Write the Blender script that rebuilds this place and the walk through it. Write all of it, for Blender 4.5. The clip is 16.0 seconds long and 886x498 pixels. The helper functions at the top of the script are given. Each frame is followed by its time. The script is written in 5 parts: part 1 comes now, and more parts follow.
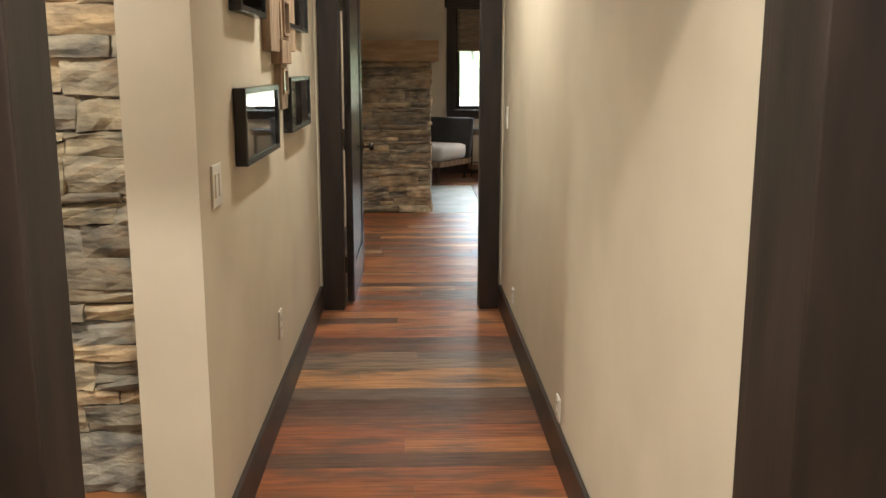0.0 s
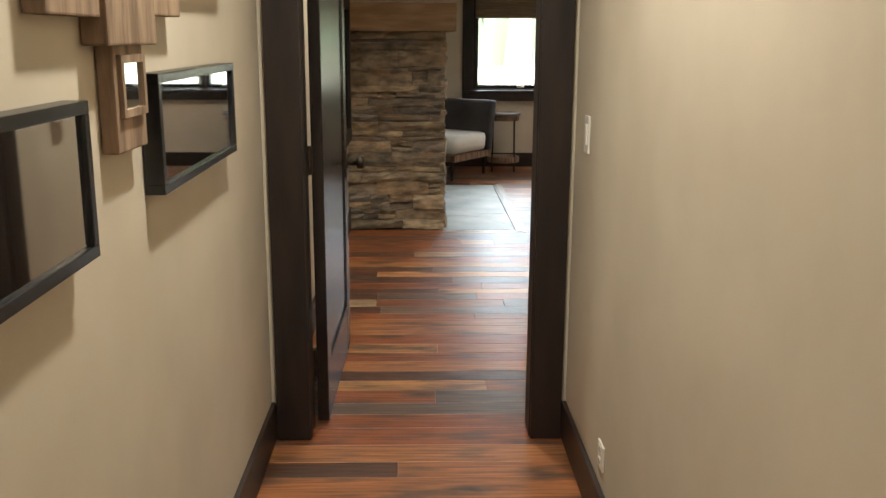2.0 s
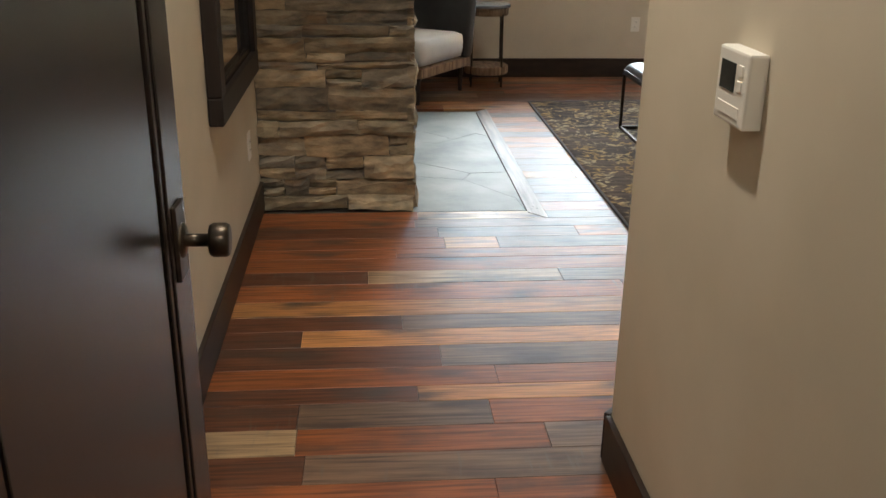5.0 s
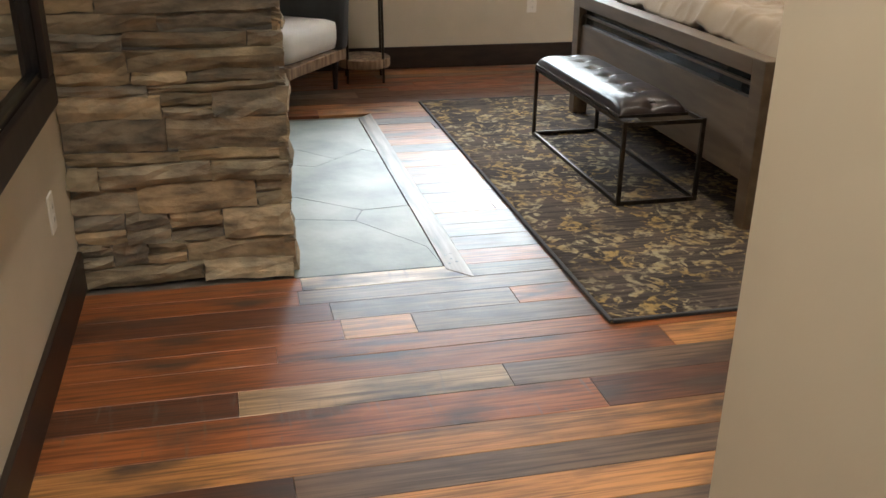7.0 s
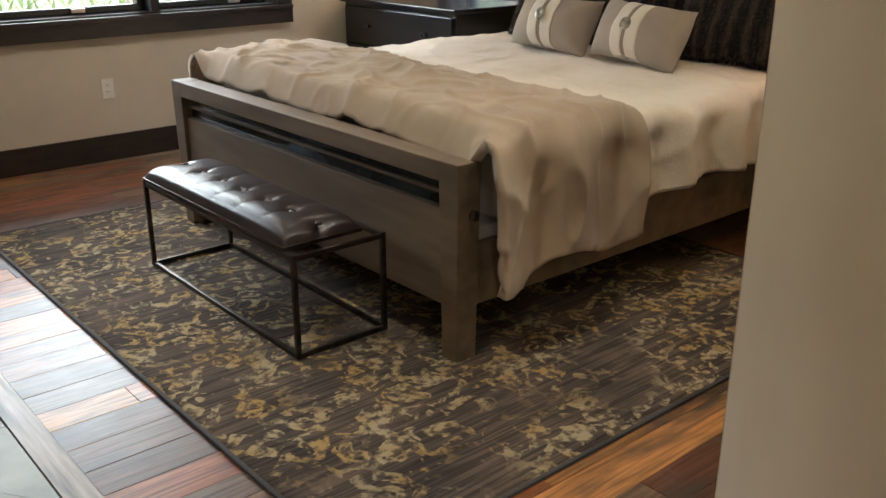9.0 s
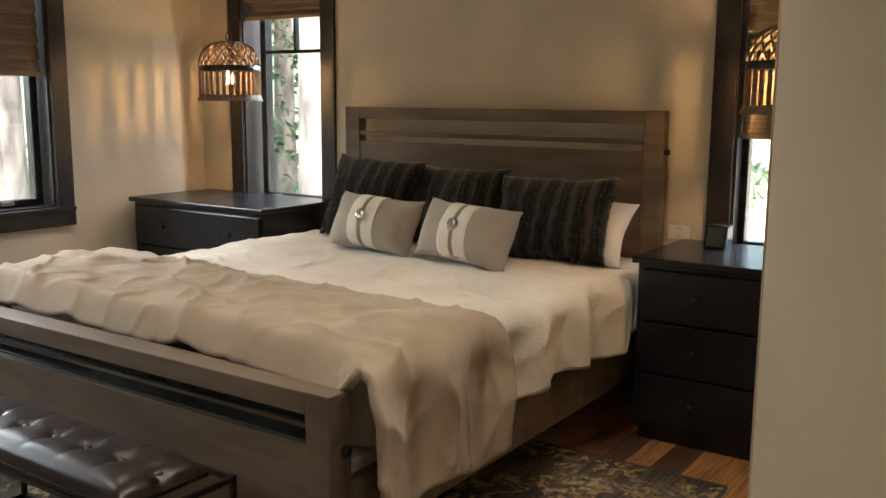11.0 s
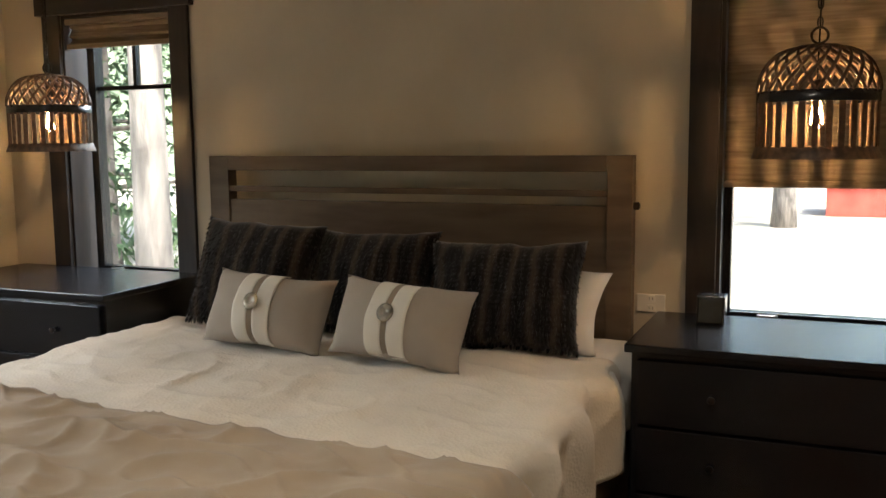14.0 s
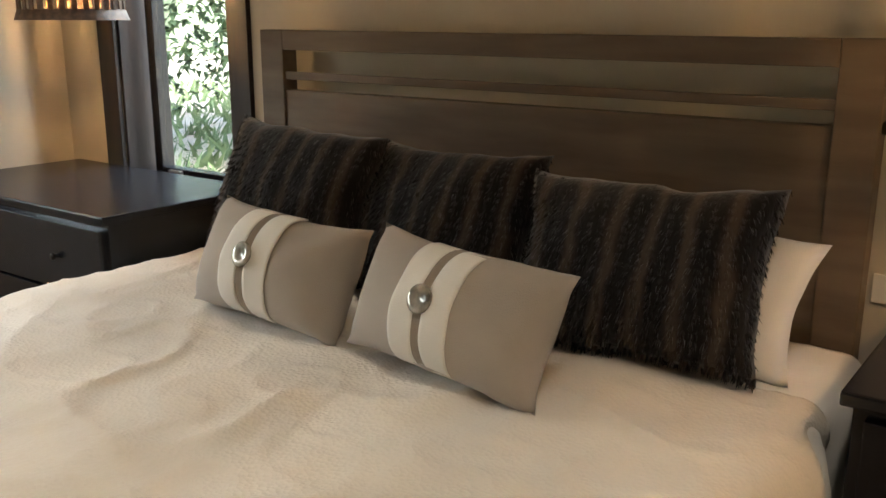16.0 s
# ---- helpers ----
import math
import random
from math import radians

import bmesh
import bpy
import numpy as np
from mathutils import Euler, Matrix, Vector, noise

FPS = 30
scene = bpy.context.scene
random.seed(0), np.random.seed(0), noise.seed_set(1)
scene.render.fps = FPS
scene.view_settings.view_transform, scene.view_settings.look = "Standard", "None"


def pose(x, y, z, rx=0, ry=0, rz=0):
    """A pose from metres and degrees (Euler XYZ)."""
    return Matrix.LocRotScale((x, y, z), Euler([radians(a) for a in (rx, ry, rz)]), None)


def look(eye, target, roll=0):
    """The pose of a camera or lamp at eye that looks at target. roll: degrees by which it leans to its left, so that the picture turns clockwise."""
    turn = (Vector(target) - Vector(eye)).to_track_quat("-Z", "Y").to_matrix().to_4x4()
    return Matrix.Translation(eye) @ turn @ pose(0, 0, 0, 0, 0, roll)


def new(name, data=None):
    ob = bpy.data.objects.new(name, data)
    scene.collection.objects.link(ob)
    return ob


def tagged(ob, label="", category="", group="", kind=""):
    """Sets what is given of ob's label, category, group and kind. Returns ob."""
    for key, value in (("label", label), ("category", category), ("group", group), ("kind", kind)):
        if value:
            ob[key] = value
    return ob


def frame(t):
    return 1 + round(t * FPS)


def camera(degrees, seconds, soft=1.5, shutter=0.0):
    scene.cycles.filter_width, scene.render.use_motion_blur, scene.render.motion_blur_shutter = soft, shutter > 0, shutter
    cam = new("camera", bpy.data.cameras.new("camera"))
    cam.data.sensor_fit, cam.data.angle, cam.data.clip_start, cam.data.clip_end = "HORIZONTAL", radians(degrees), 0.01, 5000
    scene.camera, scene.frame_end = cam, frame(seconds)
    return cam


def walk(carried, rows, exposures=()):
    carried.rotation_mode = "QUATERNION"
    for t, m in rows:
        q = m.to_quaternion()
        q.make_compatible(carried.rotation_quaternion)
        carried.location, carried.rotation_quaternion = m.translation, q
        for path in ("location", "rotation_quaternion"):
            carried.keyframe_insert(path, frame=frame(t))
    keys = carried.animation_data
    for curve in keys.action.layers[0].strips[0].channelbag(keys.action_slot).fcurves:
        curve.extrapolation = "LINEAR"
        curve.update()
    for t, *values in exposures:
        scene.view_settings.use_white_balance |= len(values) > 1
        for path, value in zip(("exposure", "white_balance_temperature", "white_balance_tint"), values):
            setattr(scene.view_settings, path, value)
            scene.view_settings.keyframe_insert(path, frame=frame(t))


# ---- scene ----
cam = camera(51.7, 16.0)
PATH = [
    (0, (0.419, 0.002, 1.434), (0.486, 1.963, 1.048), 0.03),
    (0.5, (0.413, 0.548, 1.418), (0.477, 2.492, 0.952), -1.99),
    (1, (0.396, 1.117, 1.423), (0.524, 3.066, 0.993), 1.61),
    (1.5, (0.386, 1.686, 1.458), (0.558, 3.624, 0.993), 1.44),
    (2, (0.408, 2.21, 1.473), (0.461, 4.157, 1.02), 0.3),
    (2.5, (0.413, 2.751, 1.46), (0.524, 4.702, 1.033), 0.4),
    (3, (0.415, 3.275, 1.447), (0.549, 5.223, 1.013), 0.7),
    (3.2, (0.414, 3.481, 1.449), (0.503, 5.436, 1.039), -0.3),
    (5.5, (0.364, 5.278, 1.436), (0.556, 7.088, 0.606), 1.5),
    (6, (0.335, 5.561, 1.373), (0.560, 7.336, 0.482), 2.0),
    (6.5, (0.384, 5.775, 1.381), (0.664, 7.58, 0.566), 1.2),
    (7, (0.416, 6.116, 1.406), (0.847, 7.908, 0.63), 0.8),
    (7.5, (0.434, 6.461, 1.404), (0.968, 8.234, 0.65), 2.1),
    (8, (0.458, 6.770, 1.437), (1.202, 8.454, 0.656), 0.04),
    (8.5, (0.555, 6.997, 1.446), (1.520, 8.584, 0.705), -0.73),
    (9, (0.599, 7.176, 1.470), (1.817, 8.603, 0.778), 0.05),
    (9.5, (0.581, 7.394, 1.505), (2.004, 8.662, 0.899), -2.20),
    (9.8, (0.583, 7.469, 1.518), (2.084, 8.673, 0.974), -1.84),
    (10, (0.586, 7.484, 1.515), (2.115, 8.672, 1.015), -1.94),
    (10.2, (0.585, 7.526, 1.514), (2.142, 8.693, 1.054), -1.24),
    (12.3, (0.576, 7.755, 1.635), (2.300, 8.763, 1.525), 1.67),
    (12.5, (0.647, 7.845, 1.617), (2.399, 8.806, 1.524), 1.56),
    (13, (0.808, 8.081, 1.633), (2.576, 9.013, 1.554), 0.62),
    (13.5, (1.042, 8.340, 1.643), (2.855, 9.180, 1.552), -0.34),
    (14, (1.306, 8.549, 1.575), (3.132, 9.330, 1.337), -0.56),
    (14.5, (1.664, 8.632, 1.567), (3.436, 9.509, 1.267), 0.08),
    (15, (1.980, 8.727, 1.541), (3.727, 9.619, 1.151), -1.02),
    (15.5, (2.328, 8.814, 1.574), (4.044, 9.741, 1.130), -0.86),
    (16, (2.666, 8.852, 1.550), (4.230, 9.998, 1.058), 0.16),
]
EXPOSURES = [(0.0, 3.3), (0.5, 3.35), (1.0, 3.85), (1.5, 3.5), (2.0, 3.2), (3.2, 3.1), (5.5, 3.05), (6.5, 3.3), (7.0, 3.3), (8.0, 3.45), (8.5, 3.3), (9.5, 3.15), (10.2, 3.15), (12.3, 3.15), (12.5, 3.1), (13.0, 2.75), (14.5, 2.65), (16.0, 3.1)]
walk(cam, [(t, look(eye, target, roll)) for t, eye, target, roll in PATH], EXPOSURES)

# ---- world, sun, lamps ----
world = bpy.data.worlds.new("world")
scene.world = world
world.use_nodes = True
wn = world.node_tree.nodes
sky = wn.new("ShaderNodeTexSky")
sky.sky_type, sky.sun_disc = "NISHITA", False
sky.sun_elevation, sky.sun_rotation = radians(48), radians(222)
sky.dust_density = 3.0
wn["Background"].inputs["Strength"].default_value = 0.15
world.node_tree.links.new(sky.outputs[0], wn["Background"].inputs["Color"])
sun = new("sun", bpy.data.lights.new("sun", "SUN"))
sun.data.energy, sun.data.angle, sun.data.color = 2.0, radians(12), (1, 0.97, 0.92)
sun.matrix_world = look((-8, -9, 13), (0, 0, 0))


def downlight(x, y, z, watts):
    lamp = new("downlight_glow", bpy.data.lights.new("downlight", "SPOT"))
    lamp.data.energy, lamp.data.color = watts, (1.0, 0.965, 0.85) if y < 5 else (1.0, 0.935, 0.82)
    lamp.data.spot_size, lamp.data.spot_blend, lamp.data.shadow_soft_size = radians(150 if y < 5 else 125 if x < 1 else 100), 0.8, 0.06
    lamp.location = (x, y, z - 0.03)


# added lamps outside the wide north and two east windows imitate steep sky light
for at, to, size, watts in (((2.45, 16.0, 2.95), (2.45, 12.4, 1.0), (5.5, 1.9), 100), ((6.5, 12.0, 2.9), (4.9, 12.0, 1.2), (1.2, 1.2), 22), ((6.5, 8.6, 2.9), (4.9, 8.6, 0.9), (1.2, 1.2), 26)):
    glow = new("sky_fill_lamp", bpy.data.lights.new("sky_fill", "AREA"))
    glow.data.shape, glow.data.size, glow.data.size_y = "RECTANGLE", *size
    glow.data.energy, glow.data.color = watts, (0.90, 0.96, 1.0)
    glow.matrix_world = look(at, to)

HALL_Z, ROOM_Z = 2.75, 3.05
# the one at x -0.95 is an added, unseen lamp that brightens the stone wall
DOWNLIGHTS = [(0.42, 0.4, HALL_Z, 30), (0.42, 4.0, HALL_Z, 15), (-0.95, 1.9, HALL_Z, 15), (0.42, 6.7, ROOM_Z, 17),
              (2.0, 9.0, ROOM_Z, 12), (3.3, 8.9, ROOM_Z, 8), (2.0, 11.6, ROOM_Z, 9), (3.6, 11.5, ROOM_Z, 6)]
for d in DOWNLIGHTS:
    downlight(*d)
BULBS = [(4.64, 8.61, 1.50), (4.72, 12.1, 1.535)]
for x, y, z in BULBS:
    lamp = new("bulb_glow", bpy.data.lights.new("bulb", "POINT"))
    lamp.data.energy, lamp.data.color, lamp.data.shadow_soft_size = 0.42, (1.0, 0.70, 0.40), 0.012
    lamp.location = (x, y, z + 0.155)


# ---- materials ----
def mat(name, rough=0.6, metal=0.0, spec=0.5):
    m = bpy.data.materials.new(name)
    m.use_nodes = True
    b = m.node_tree.nodes["Principled BSDF"]
    b.inputs["Roughness"].default_value, b.inputs["Metallic"].default_value = rough, metal
    b.inputs["Specular IOR Level"].default_value = spec
    return m, m.node_tree.nodes, m.node_tree.links, b


def coords(n, l, scale, world_space=True):
    mp = n.new("ShaderNodeMapping")
    mp.inputs["Scale"].default_value = scale
    if world_space:
        l.new(n.new("ShaderNodeNewGeometry").outputs["Position"], mp.inputs["Vector"])
    else:
        l.new(n.new("ShaderNodeTexCoord").outputs["Object"], mp.inputs["Vector"])
    return mp


def ramp(n, stops, hard=False):
    r = n.new("ShaderNodeValToRGB")
    r.color_ramp.interpolation = "CONSTANT" if hard else "LINEAR"
    e = r.color_ramp.elements
    while len(e) < len(stops):
        e.new(0.5)
    for k, (p, c) in zip(e, stops):
        k.position, k.color = p, (*c, 1)
    return r


def noisy(name, c1, c2, scale, rough=0.6, metal=0.0, bump=0.0, fine=None, stretch=(1, 1, 1), world_space=True, lo=0.35, hi=0.65, spec=0.5, dist=0.002):
    """A surface that wanders between two colours, with fine relief."""
    m, n, l, b = mat(name, rough, metal, spec)
    mp = coords(n, l, stretch, world_space)
    t = n.new("ShaderNodeTexNoise")
    t.inputs["Scale"].default_value, t.inputs["Detail"].default_value = scale, 8
    l.new(mp.outputs[0], t.inputs["Vector"])
    r = ramp(n, [(lo, c1), (hi, c2)])
    l.new(t.outputs["Fac"], r.inputs[0])
    l.new(r.outputs[0], b.inputs["Base Color"])
    if bump:
        f = n.new("ShaderNodeTexNoise")
        f.inputs["Scale"].default_value, f.inputs["Detail"].default_value = fine or scale * 4, 6
        l.new(mp.outputs[0], f.inputs["Vector"])
        bp = n.new("ShaderNodeBump")
        bp.inputs["Strength"].default_value, bp.inputs["Distance"].default_value = bump, dist
        l.new(f.outputs["Fac"], bp.inputs["Height"])
        l.new(bp.outputs[0], b.inputs["Normal"])
    return m


def mixc(n, l, a, b, fac, mode="MIX"):
    x = n.new("ShaderNodeMix")
    x.data_type, x.blend_type = "RGBA", mode
    for sock, v in ((x.inputs[6], a), (x.inputs[7], b), (x.inputs[0], fac)):
        if isinstance(v, (tuple, float, int)):
            sock.default_value = (*v, 1) if isinstance(v, tuple) else v
        else:
            l.new(v, sock)
    return x.outputs[2]


def plank_material(name, per_island, fixed=None, sawn=False):
    """Reclaimed boards: every board its own brown, red, tan or grey, with grain, dark stains and saw marks."""
    m, n, l, b = mat(name, 0.3)
    geo = n.new("ShaderNodeNewGeometry")
    rnd = geo.outputs["Random Per Island"] if per_island else n.new("ShaderNodeObjectInfo").outputs["Random"]
    tone = ramp(n, [(0, (0.27, 0.085, 0.032)), (0.14, (0.10, 0.045, 0.026)), (0.26, (0.36, 0.14, 0.052)), (0.4, (0.17, 0.07, 0.036)),
                    (0.5, (0.44, 0.22, 0.09)), (0.6, (0.28, 0.09, 0.033)), (0.72, (0.13, 0.09, 0.07)), (0.82, (0.38, 0.16, 0.065)), (0.92, (0.22, 0.15, 0.10))], True)
    l.new(rnd, tone.inputs[0])
    if fixed:
        tone = ramp(n, [(0, tuple(q * 0.82 for q in fixed)), (1, tuple(q * 1.15 for q in fixed))])
        l.new(rnd, tone.inputs[0])
    shift = n.new("ShaderNodeVectorMath")
    shift.operation = "ADD"
    mul = n.new("ShaderNodeVectorMath")
    mul.operation = "SCALE"
    mul.inputs[0].default_value = (37, 19, 0)
    l.new(rnd, mul.inputs["Scale"])
    l.new(geo.outputs["Position"], shift.inputs[0])
    l.new(mul.outputs[0], shift.inputs[1])

    def layer(scale, stretch, detail=7, distort=0.0):
        mp = n.new("ShaderNodeMapping")
        mp.inputs["Scale"].default_value = stretch
        l.new(shift.outputs[0], mp.inputs["Vector"])
        t = n.new("ShaderNodeTexNoise")
        t.inputs["Scale"].default_value, t.inputs["Detail"].default_value, t.inputs["Distortion"].default_value = scale, detail, distort
        l.new(mp.outputs[0], t.inputs["Vector"])
        return t.outputs["Fac"]

    grain = ramp(n, [(0.32, (0.30, 0.28, 0.27)), (0.62, (1.2, 1.15, 1.08))])
    l.new(layer(6, (0.55, 13, 1), 9, 0.6), grain.inputs[0])
    c = mixc(n, l, tone.outputs[0], grain.outputs[0], 0.85, "MULTIPLY")
    stain = ramp(n, [(0.50, (0, 0, 0)), (0.68, (1, 1, 1))])
    l.new(layer(2.6, (1, 3.0, 1), 6), stain.inputs[0])
    c = mixc(n, l, c, (0.055, 0.036, 0.027), stain.outputs[0])
    saw = ramp(n, [(0.6, (0, 0, 0)), (0.75, (0.6, 0.6, 0.6))])
    l.new(layer(5, (9, 1.0, 1), 3), saw.inputs[0])
    pick = ramp(n, [(0, (0, 0, 0)), (0.5, (1, 1, 1)), (0.6, (0, 0, 0)), (0.92, (1, 1, 1))], True)
    l.new(rnd, pick.inputs[0])
    amount = saw.outputs[0] if sawn else mixc(n, l, saw.outputs[0], pick.outputs[0], 1.0, "MULTIPLY")
    c = mixc(n, l, c, (0.13, 0.115, 0.10), amount)
    l.new(c, b.inputs["Base Color"])
    rr = ramp(n, [(0.3, (0.30, 0.30, 0.30)), (0.7, (0.48, 0.48, 0.48))])
    l.new(layer(9, (1, 5, 1)), rr.inputs[0])
    l.new(rr.outputs[0], b.inputs["Roughness"])
    bp = n.new("ShaderNodeBump")
    bp.inputs["Strength"].default_value, bp.inputs["Distance"].default_value = 0.25, 0.002
    l.new(layer(8, (0.7, 14, 1), 6), bp.inputs["Height"])
    l.new(bp.outputs[0], b.inputs["Normal"])
    return m


def stone_material(name):
    m, n, l, b = mat(name, 0.85)
    rnd = n.new("ShaderNodeObjectInfo").outputs["Random"]
    tone = ramp(n, [(0, (0.32, 0.28, 0.21)), (0.18, (0.42, 0.35, 0.25)), (0.36, (0.26, 0.235, 0.195)), (0.52, (0.52, 0.44, 0.32)), (0.6, (0.36, 0.32, 0.255)), (0.76, (0.44, 0.345, 0.235)), (0.9, (0.30, 0.285, 0.255))], True)
    l.new(rnd, tone.inputs[0])
    mp = coords(n, l, (1, 1, 2.2))
    t = n.new("ShaderNodeTexNoise")
    t.inputs["Scale"].default_value, t.inputs["Detail"].default_value = 9, 10
    l.new(mp.outputs[0], t.inputs["Vector"])
    r = ramp(n, [(0.3, (0.38, 0.38, 0.40)), (0.68, (1.45, 1.36, 1.22))])
    l.new(t.outputs["Fac"], r.inputs[0])
    c = mixc(n, l, tone.outputs[0], r.outputs[0], 0.9, "MULTIPLY")
    t2 = n.new("ShaderNodeTexNoise")
    t2.inputs["Scale"].default_value, t2.inputs["Detail"].default_value = 5, 3
    l.new(mp.outputs[0], t2.inputs["Vector"])
    r2 = ramp(n, [(0.58, (0, 0, 0)), (0.75, (0.5, 0.5, 0.5))])
    l.new(t2.outputs["Fac"], r2.inputs[0])
    c = mixc(n, l, c, (0.36, 0.20, 0.09), r2.outputs[0])
    l.new(c, b.inputs["Base Color"])
    t3 = n.new("ShaderNodeTexNoise")
    t3.inputs["Scale"].default_value, t3.inputs["Detail"].default_value = 22, 9
    l.new(mp.outputs[0], t3.inputs["Vector"])
    bp = n.new("ShaderNodeBump")
    bp.inputs["Strength"].default_value, bp.inputs["Distance"].default_value = 0.9, 0.012
    l.new(t3.outputs["Fac"], bp.inputs["Height"])
    l.new(bp.outputs[0], b.inputs["Normal"])
    return m


def rug_material():
    m, n, l, b = mat("worn rug", 0.95, spec=0.1)
    mp = coords(n, l, (1, 1, 1))

    def nz(scale, detail, distort=0.0, stretch=None):
        q = coords(n, l, stretch) if stretch else mp
        t = n.new("ShaderNodeTexNoise")
        t.inputs["Scale"].default_value, t.inputs["Detail"].default_value, t.inputs["Distortion"].default_value = scale, detail, distort
        l.new(q.outputs[0], t.inputs["Vector"])
        return t.outputs["Fac"]

    base = ramp(n, [(0.35, (0.055, 0.046, 0.042)), (0.65, (0.105, 0.082, 0.068))])
    l.new(nz(3, 4), base.inputs[0])
    line = ramp(n, [(0.4, (0.6, 0.6, 0.6)), (0.6, (1.25, 1.2, 1.15))])
    l.new(nz(30, 3, 0, (0.12, 3, 1)), line.inputs[0])
    c = mixc(n, l, base.outputs[0], line.outputs[0], 1.0, "MULTIPLY")
    fig = ramp(n, [(0.50, (0, 0, 0)), (0.545, (1, 1, 1))])
    l.new(nz(11, 7, 1.5), fig.inputs[0])
    where = ramp(n, [(0.35, (0, 0, 0)), (0.48, (1, 1, 1))])
    l.new(nz(2.2, 3), where.inputs[0])
    worn = ramp(n, [(0.40, (0.1, 0.1, 0.1)), (0.56, (1, 1, 1))])
    l.new(nz(38, 4), worn.inputs[0])
    f = mixc(n, l, fig.outputs[0], where.outputs[0], 1.0, "MULTIPLY")
    f = mixc(n, l, f, worn.outputs[0], 1.0, "MULTIPLY")
    gold = ramp(n, [(0.4, (0.34, 0.225, 0.085)), (0.6, (0.34, 0.285, 0.18))])
    l.new(nz(5, 3), gold.inputs[0])
    c = mixc(n, l, c, gold.outputs[0], f)
    l.new(c, b.inputs["Base Color"])
    bp = n.new("ShaderNodeBump")
    bp.inputs["Strength"].default_value, bp.inputs["Distance"].default_value = 0.6, 0.003
    l.new(nz(220, 3), bp.inputs["Height"])
    l.new(bp.outputs[0], b.inputs["Normal"])
    return m


def woven_material(name, c1, c2, size, bump=0.5, rough=0.95):
    """Cloth with a fine waffle weave and soft unevenness."""
    m, n, l, b = mat(name, rough, spec=0.15)
    mp = coords(n, l, (1, 1, 1))
    t = n.new("ShaderNodeTexNoise")
    t.inputs["Scale"].default_value, t.inputs["Detail"].default_value = 3, 5
    l.new(mp.outputs[0], t.inputs["Vector"])
    r = ramp(n, [(0.35, c1), (0.65, c2)])
    l.new(t.outputs["Fac"], r.inputs[0])
    l.new(r.outputs[0], b.inputs["Base Color"])
    v = n.new("ShaderNodeTexVoronoi")
    v.inputs["Scale"].default_value = size
    l.new(mp.outputs[0], v.inputs["Vector"])
    bp = n.new("ShaderNodeBump")
    bp.inputs["Strength"].default_value, bp.inputs["Distance"].default_value = bump, 0.003
    l.new(v.outputs["Distance"], bp.inputs["Height"])
    l.new(bp.outputs[0], b.inputs["Normal"])
    b.inputs["Sheen Weight"].default_value = 0.2
    return m


def fur_material():
    m, n, l, b = mat("striped fur", 0.9, spec=0.2)
    mp = coords(n, l, (1, 1, 1), False)
    w = n.new("ShaderNodeTexWave")
    w.bands_direction = "X"
    w.inputs["Scale"].default_value, w.inputs["Distortion"].default_value, w.inputs["Detail"].default_value = 3.3, 4.5, 3
    l.new(mp.outputs[0], w.inputs["Vector"])
    r = ramp(n, [(0.35, (0.008, 0.006, 0.005)), (0.72, (0.024, 0.016, 0.012)), (0.95, (0.062, 0.043, 0.029))])
    l.new(w.outputs["Fac"], r.inputs[0])
    l.new(r.outputs[0], b.inputs["Base Color"])
    t = n.new("ShaderNodeTexNoise")
    t.inputs["Scale"].default_value = 90
    q = coords(n, l, (1, 1, 0.25), False)
    l.new(q.outputs[0], t.inputs["Vector"])
    bp = n.new("ShaderNodeBump")
    bp.inputs["Strength"].default_value, bp.inputs["Distance"].default_value = 0.5, 0.005
    l.new(t.outputs["Fac"], bp.inputs["Height"])
    l.new(bp.outputs[0], b.inputs["Normal"])
    b.inputs["Sheen Weight"].default_value = 0.3
    return m


def glass_material(name, tint=(1, 1, 1), rough=0.0):
    m, n, l, b = mat(name, rough)
    b.inputs["Transmission Weight"].default_value, b.inputs["IOR"].default_value = 1.0, 1.45
    b.inputs["Base Color"].default_value = (*tint, 1)
    return m


def pane_material():
    """Thin window glass: nearly clear, with a plain reflection."""
    m = bpy.data.materials.new("window glass")
    m.use_nodes = True
    n, l = m.node_tree.nodes, m.node_tree.links
    n.remove(n["Principled BSDF"])
    clear, gloss, mix = n.new("ShaderNodeBsdfTransparent"), n.new("ShaderNodeBsdfGlossy"), n.new("ShaderNodeMixShader")
    gloss.inputs["Roughness"].default_value = 0.02
    clear.inputs["Color"].default_value = (0.95, 0.97, 0.96, 1)
    mix.inputs[0].default_value = 0.03
    l.new(clear.outputs[0], mix.inputs[1])
    l.new(gloss.outputs[0], mix.inputs[2])
    l.new(mix.outputs[0], n["Material Output"].inputs["Surface"])
    return m


def glow_material(name, colour, strength):
    m, n, l, b = mat(name, 0.4)
    b.inputs["Emission Color"].default_value, b.inputs["Emission Strength"].default_value = (*colour, 1), strength
    return m


M_WALL = noisy("tan wall paint", (0.56, 0.495, 0.39), (0.62, 0.55, 0.44), 2.5, 0.75, bump=0.12, fine=130, spec=0.25)
M_CEIL = noisy("ceiling paint", (0.74, 0.70, 0.62), (0.78, 0.74, 0.66), 3, 0.85, bump=0.1, fine=90)
M_DARK = noisy("dark stained wood", (0.010, 0.0065, 0.0055), (0.026, 0.016, 0.0125), 5, 0.5, bump=0.15, fine=30, stretch=(4, 4, 0.6))
M_DARKH = noisy("dark stained trim", (0.014, 0.009, 0.0075), (0.032, 0.020, 0.015), 5, 0.42, bump=0.15, fine=30, stretch=(1, 1, 4))
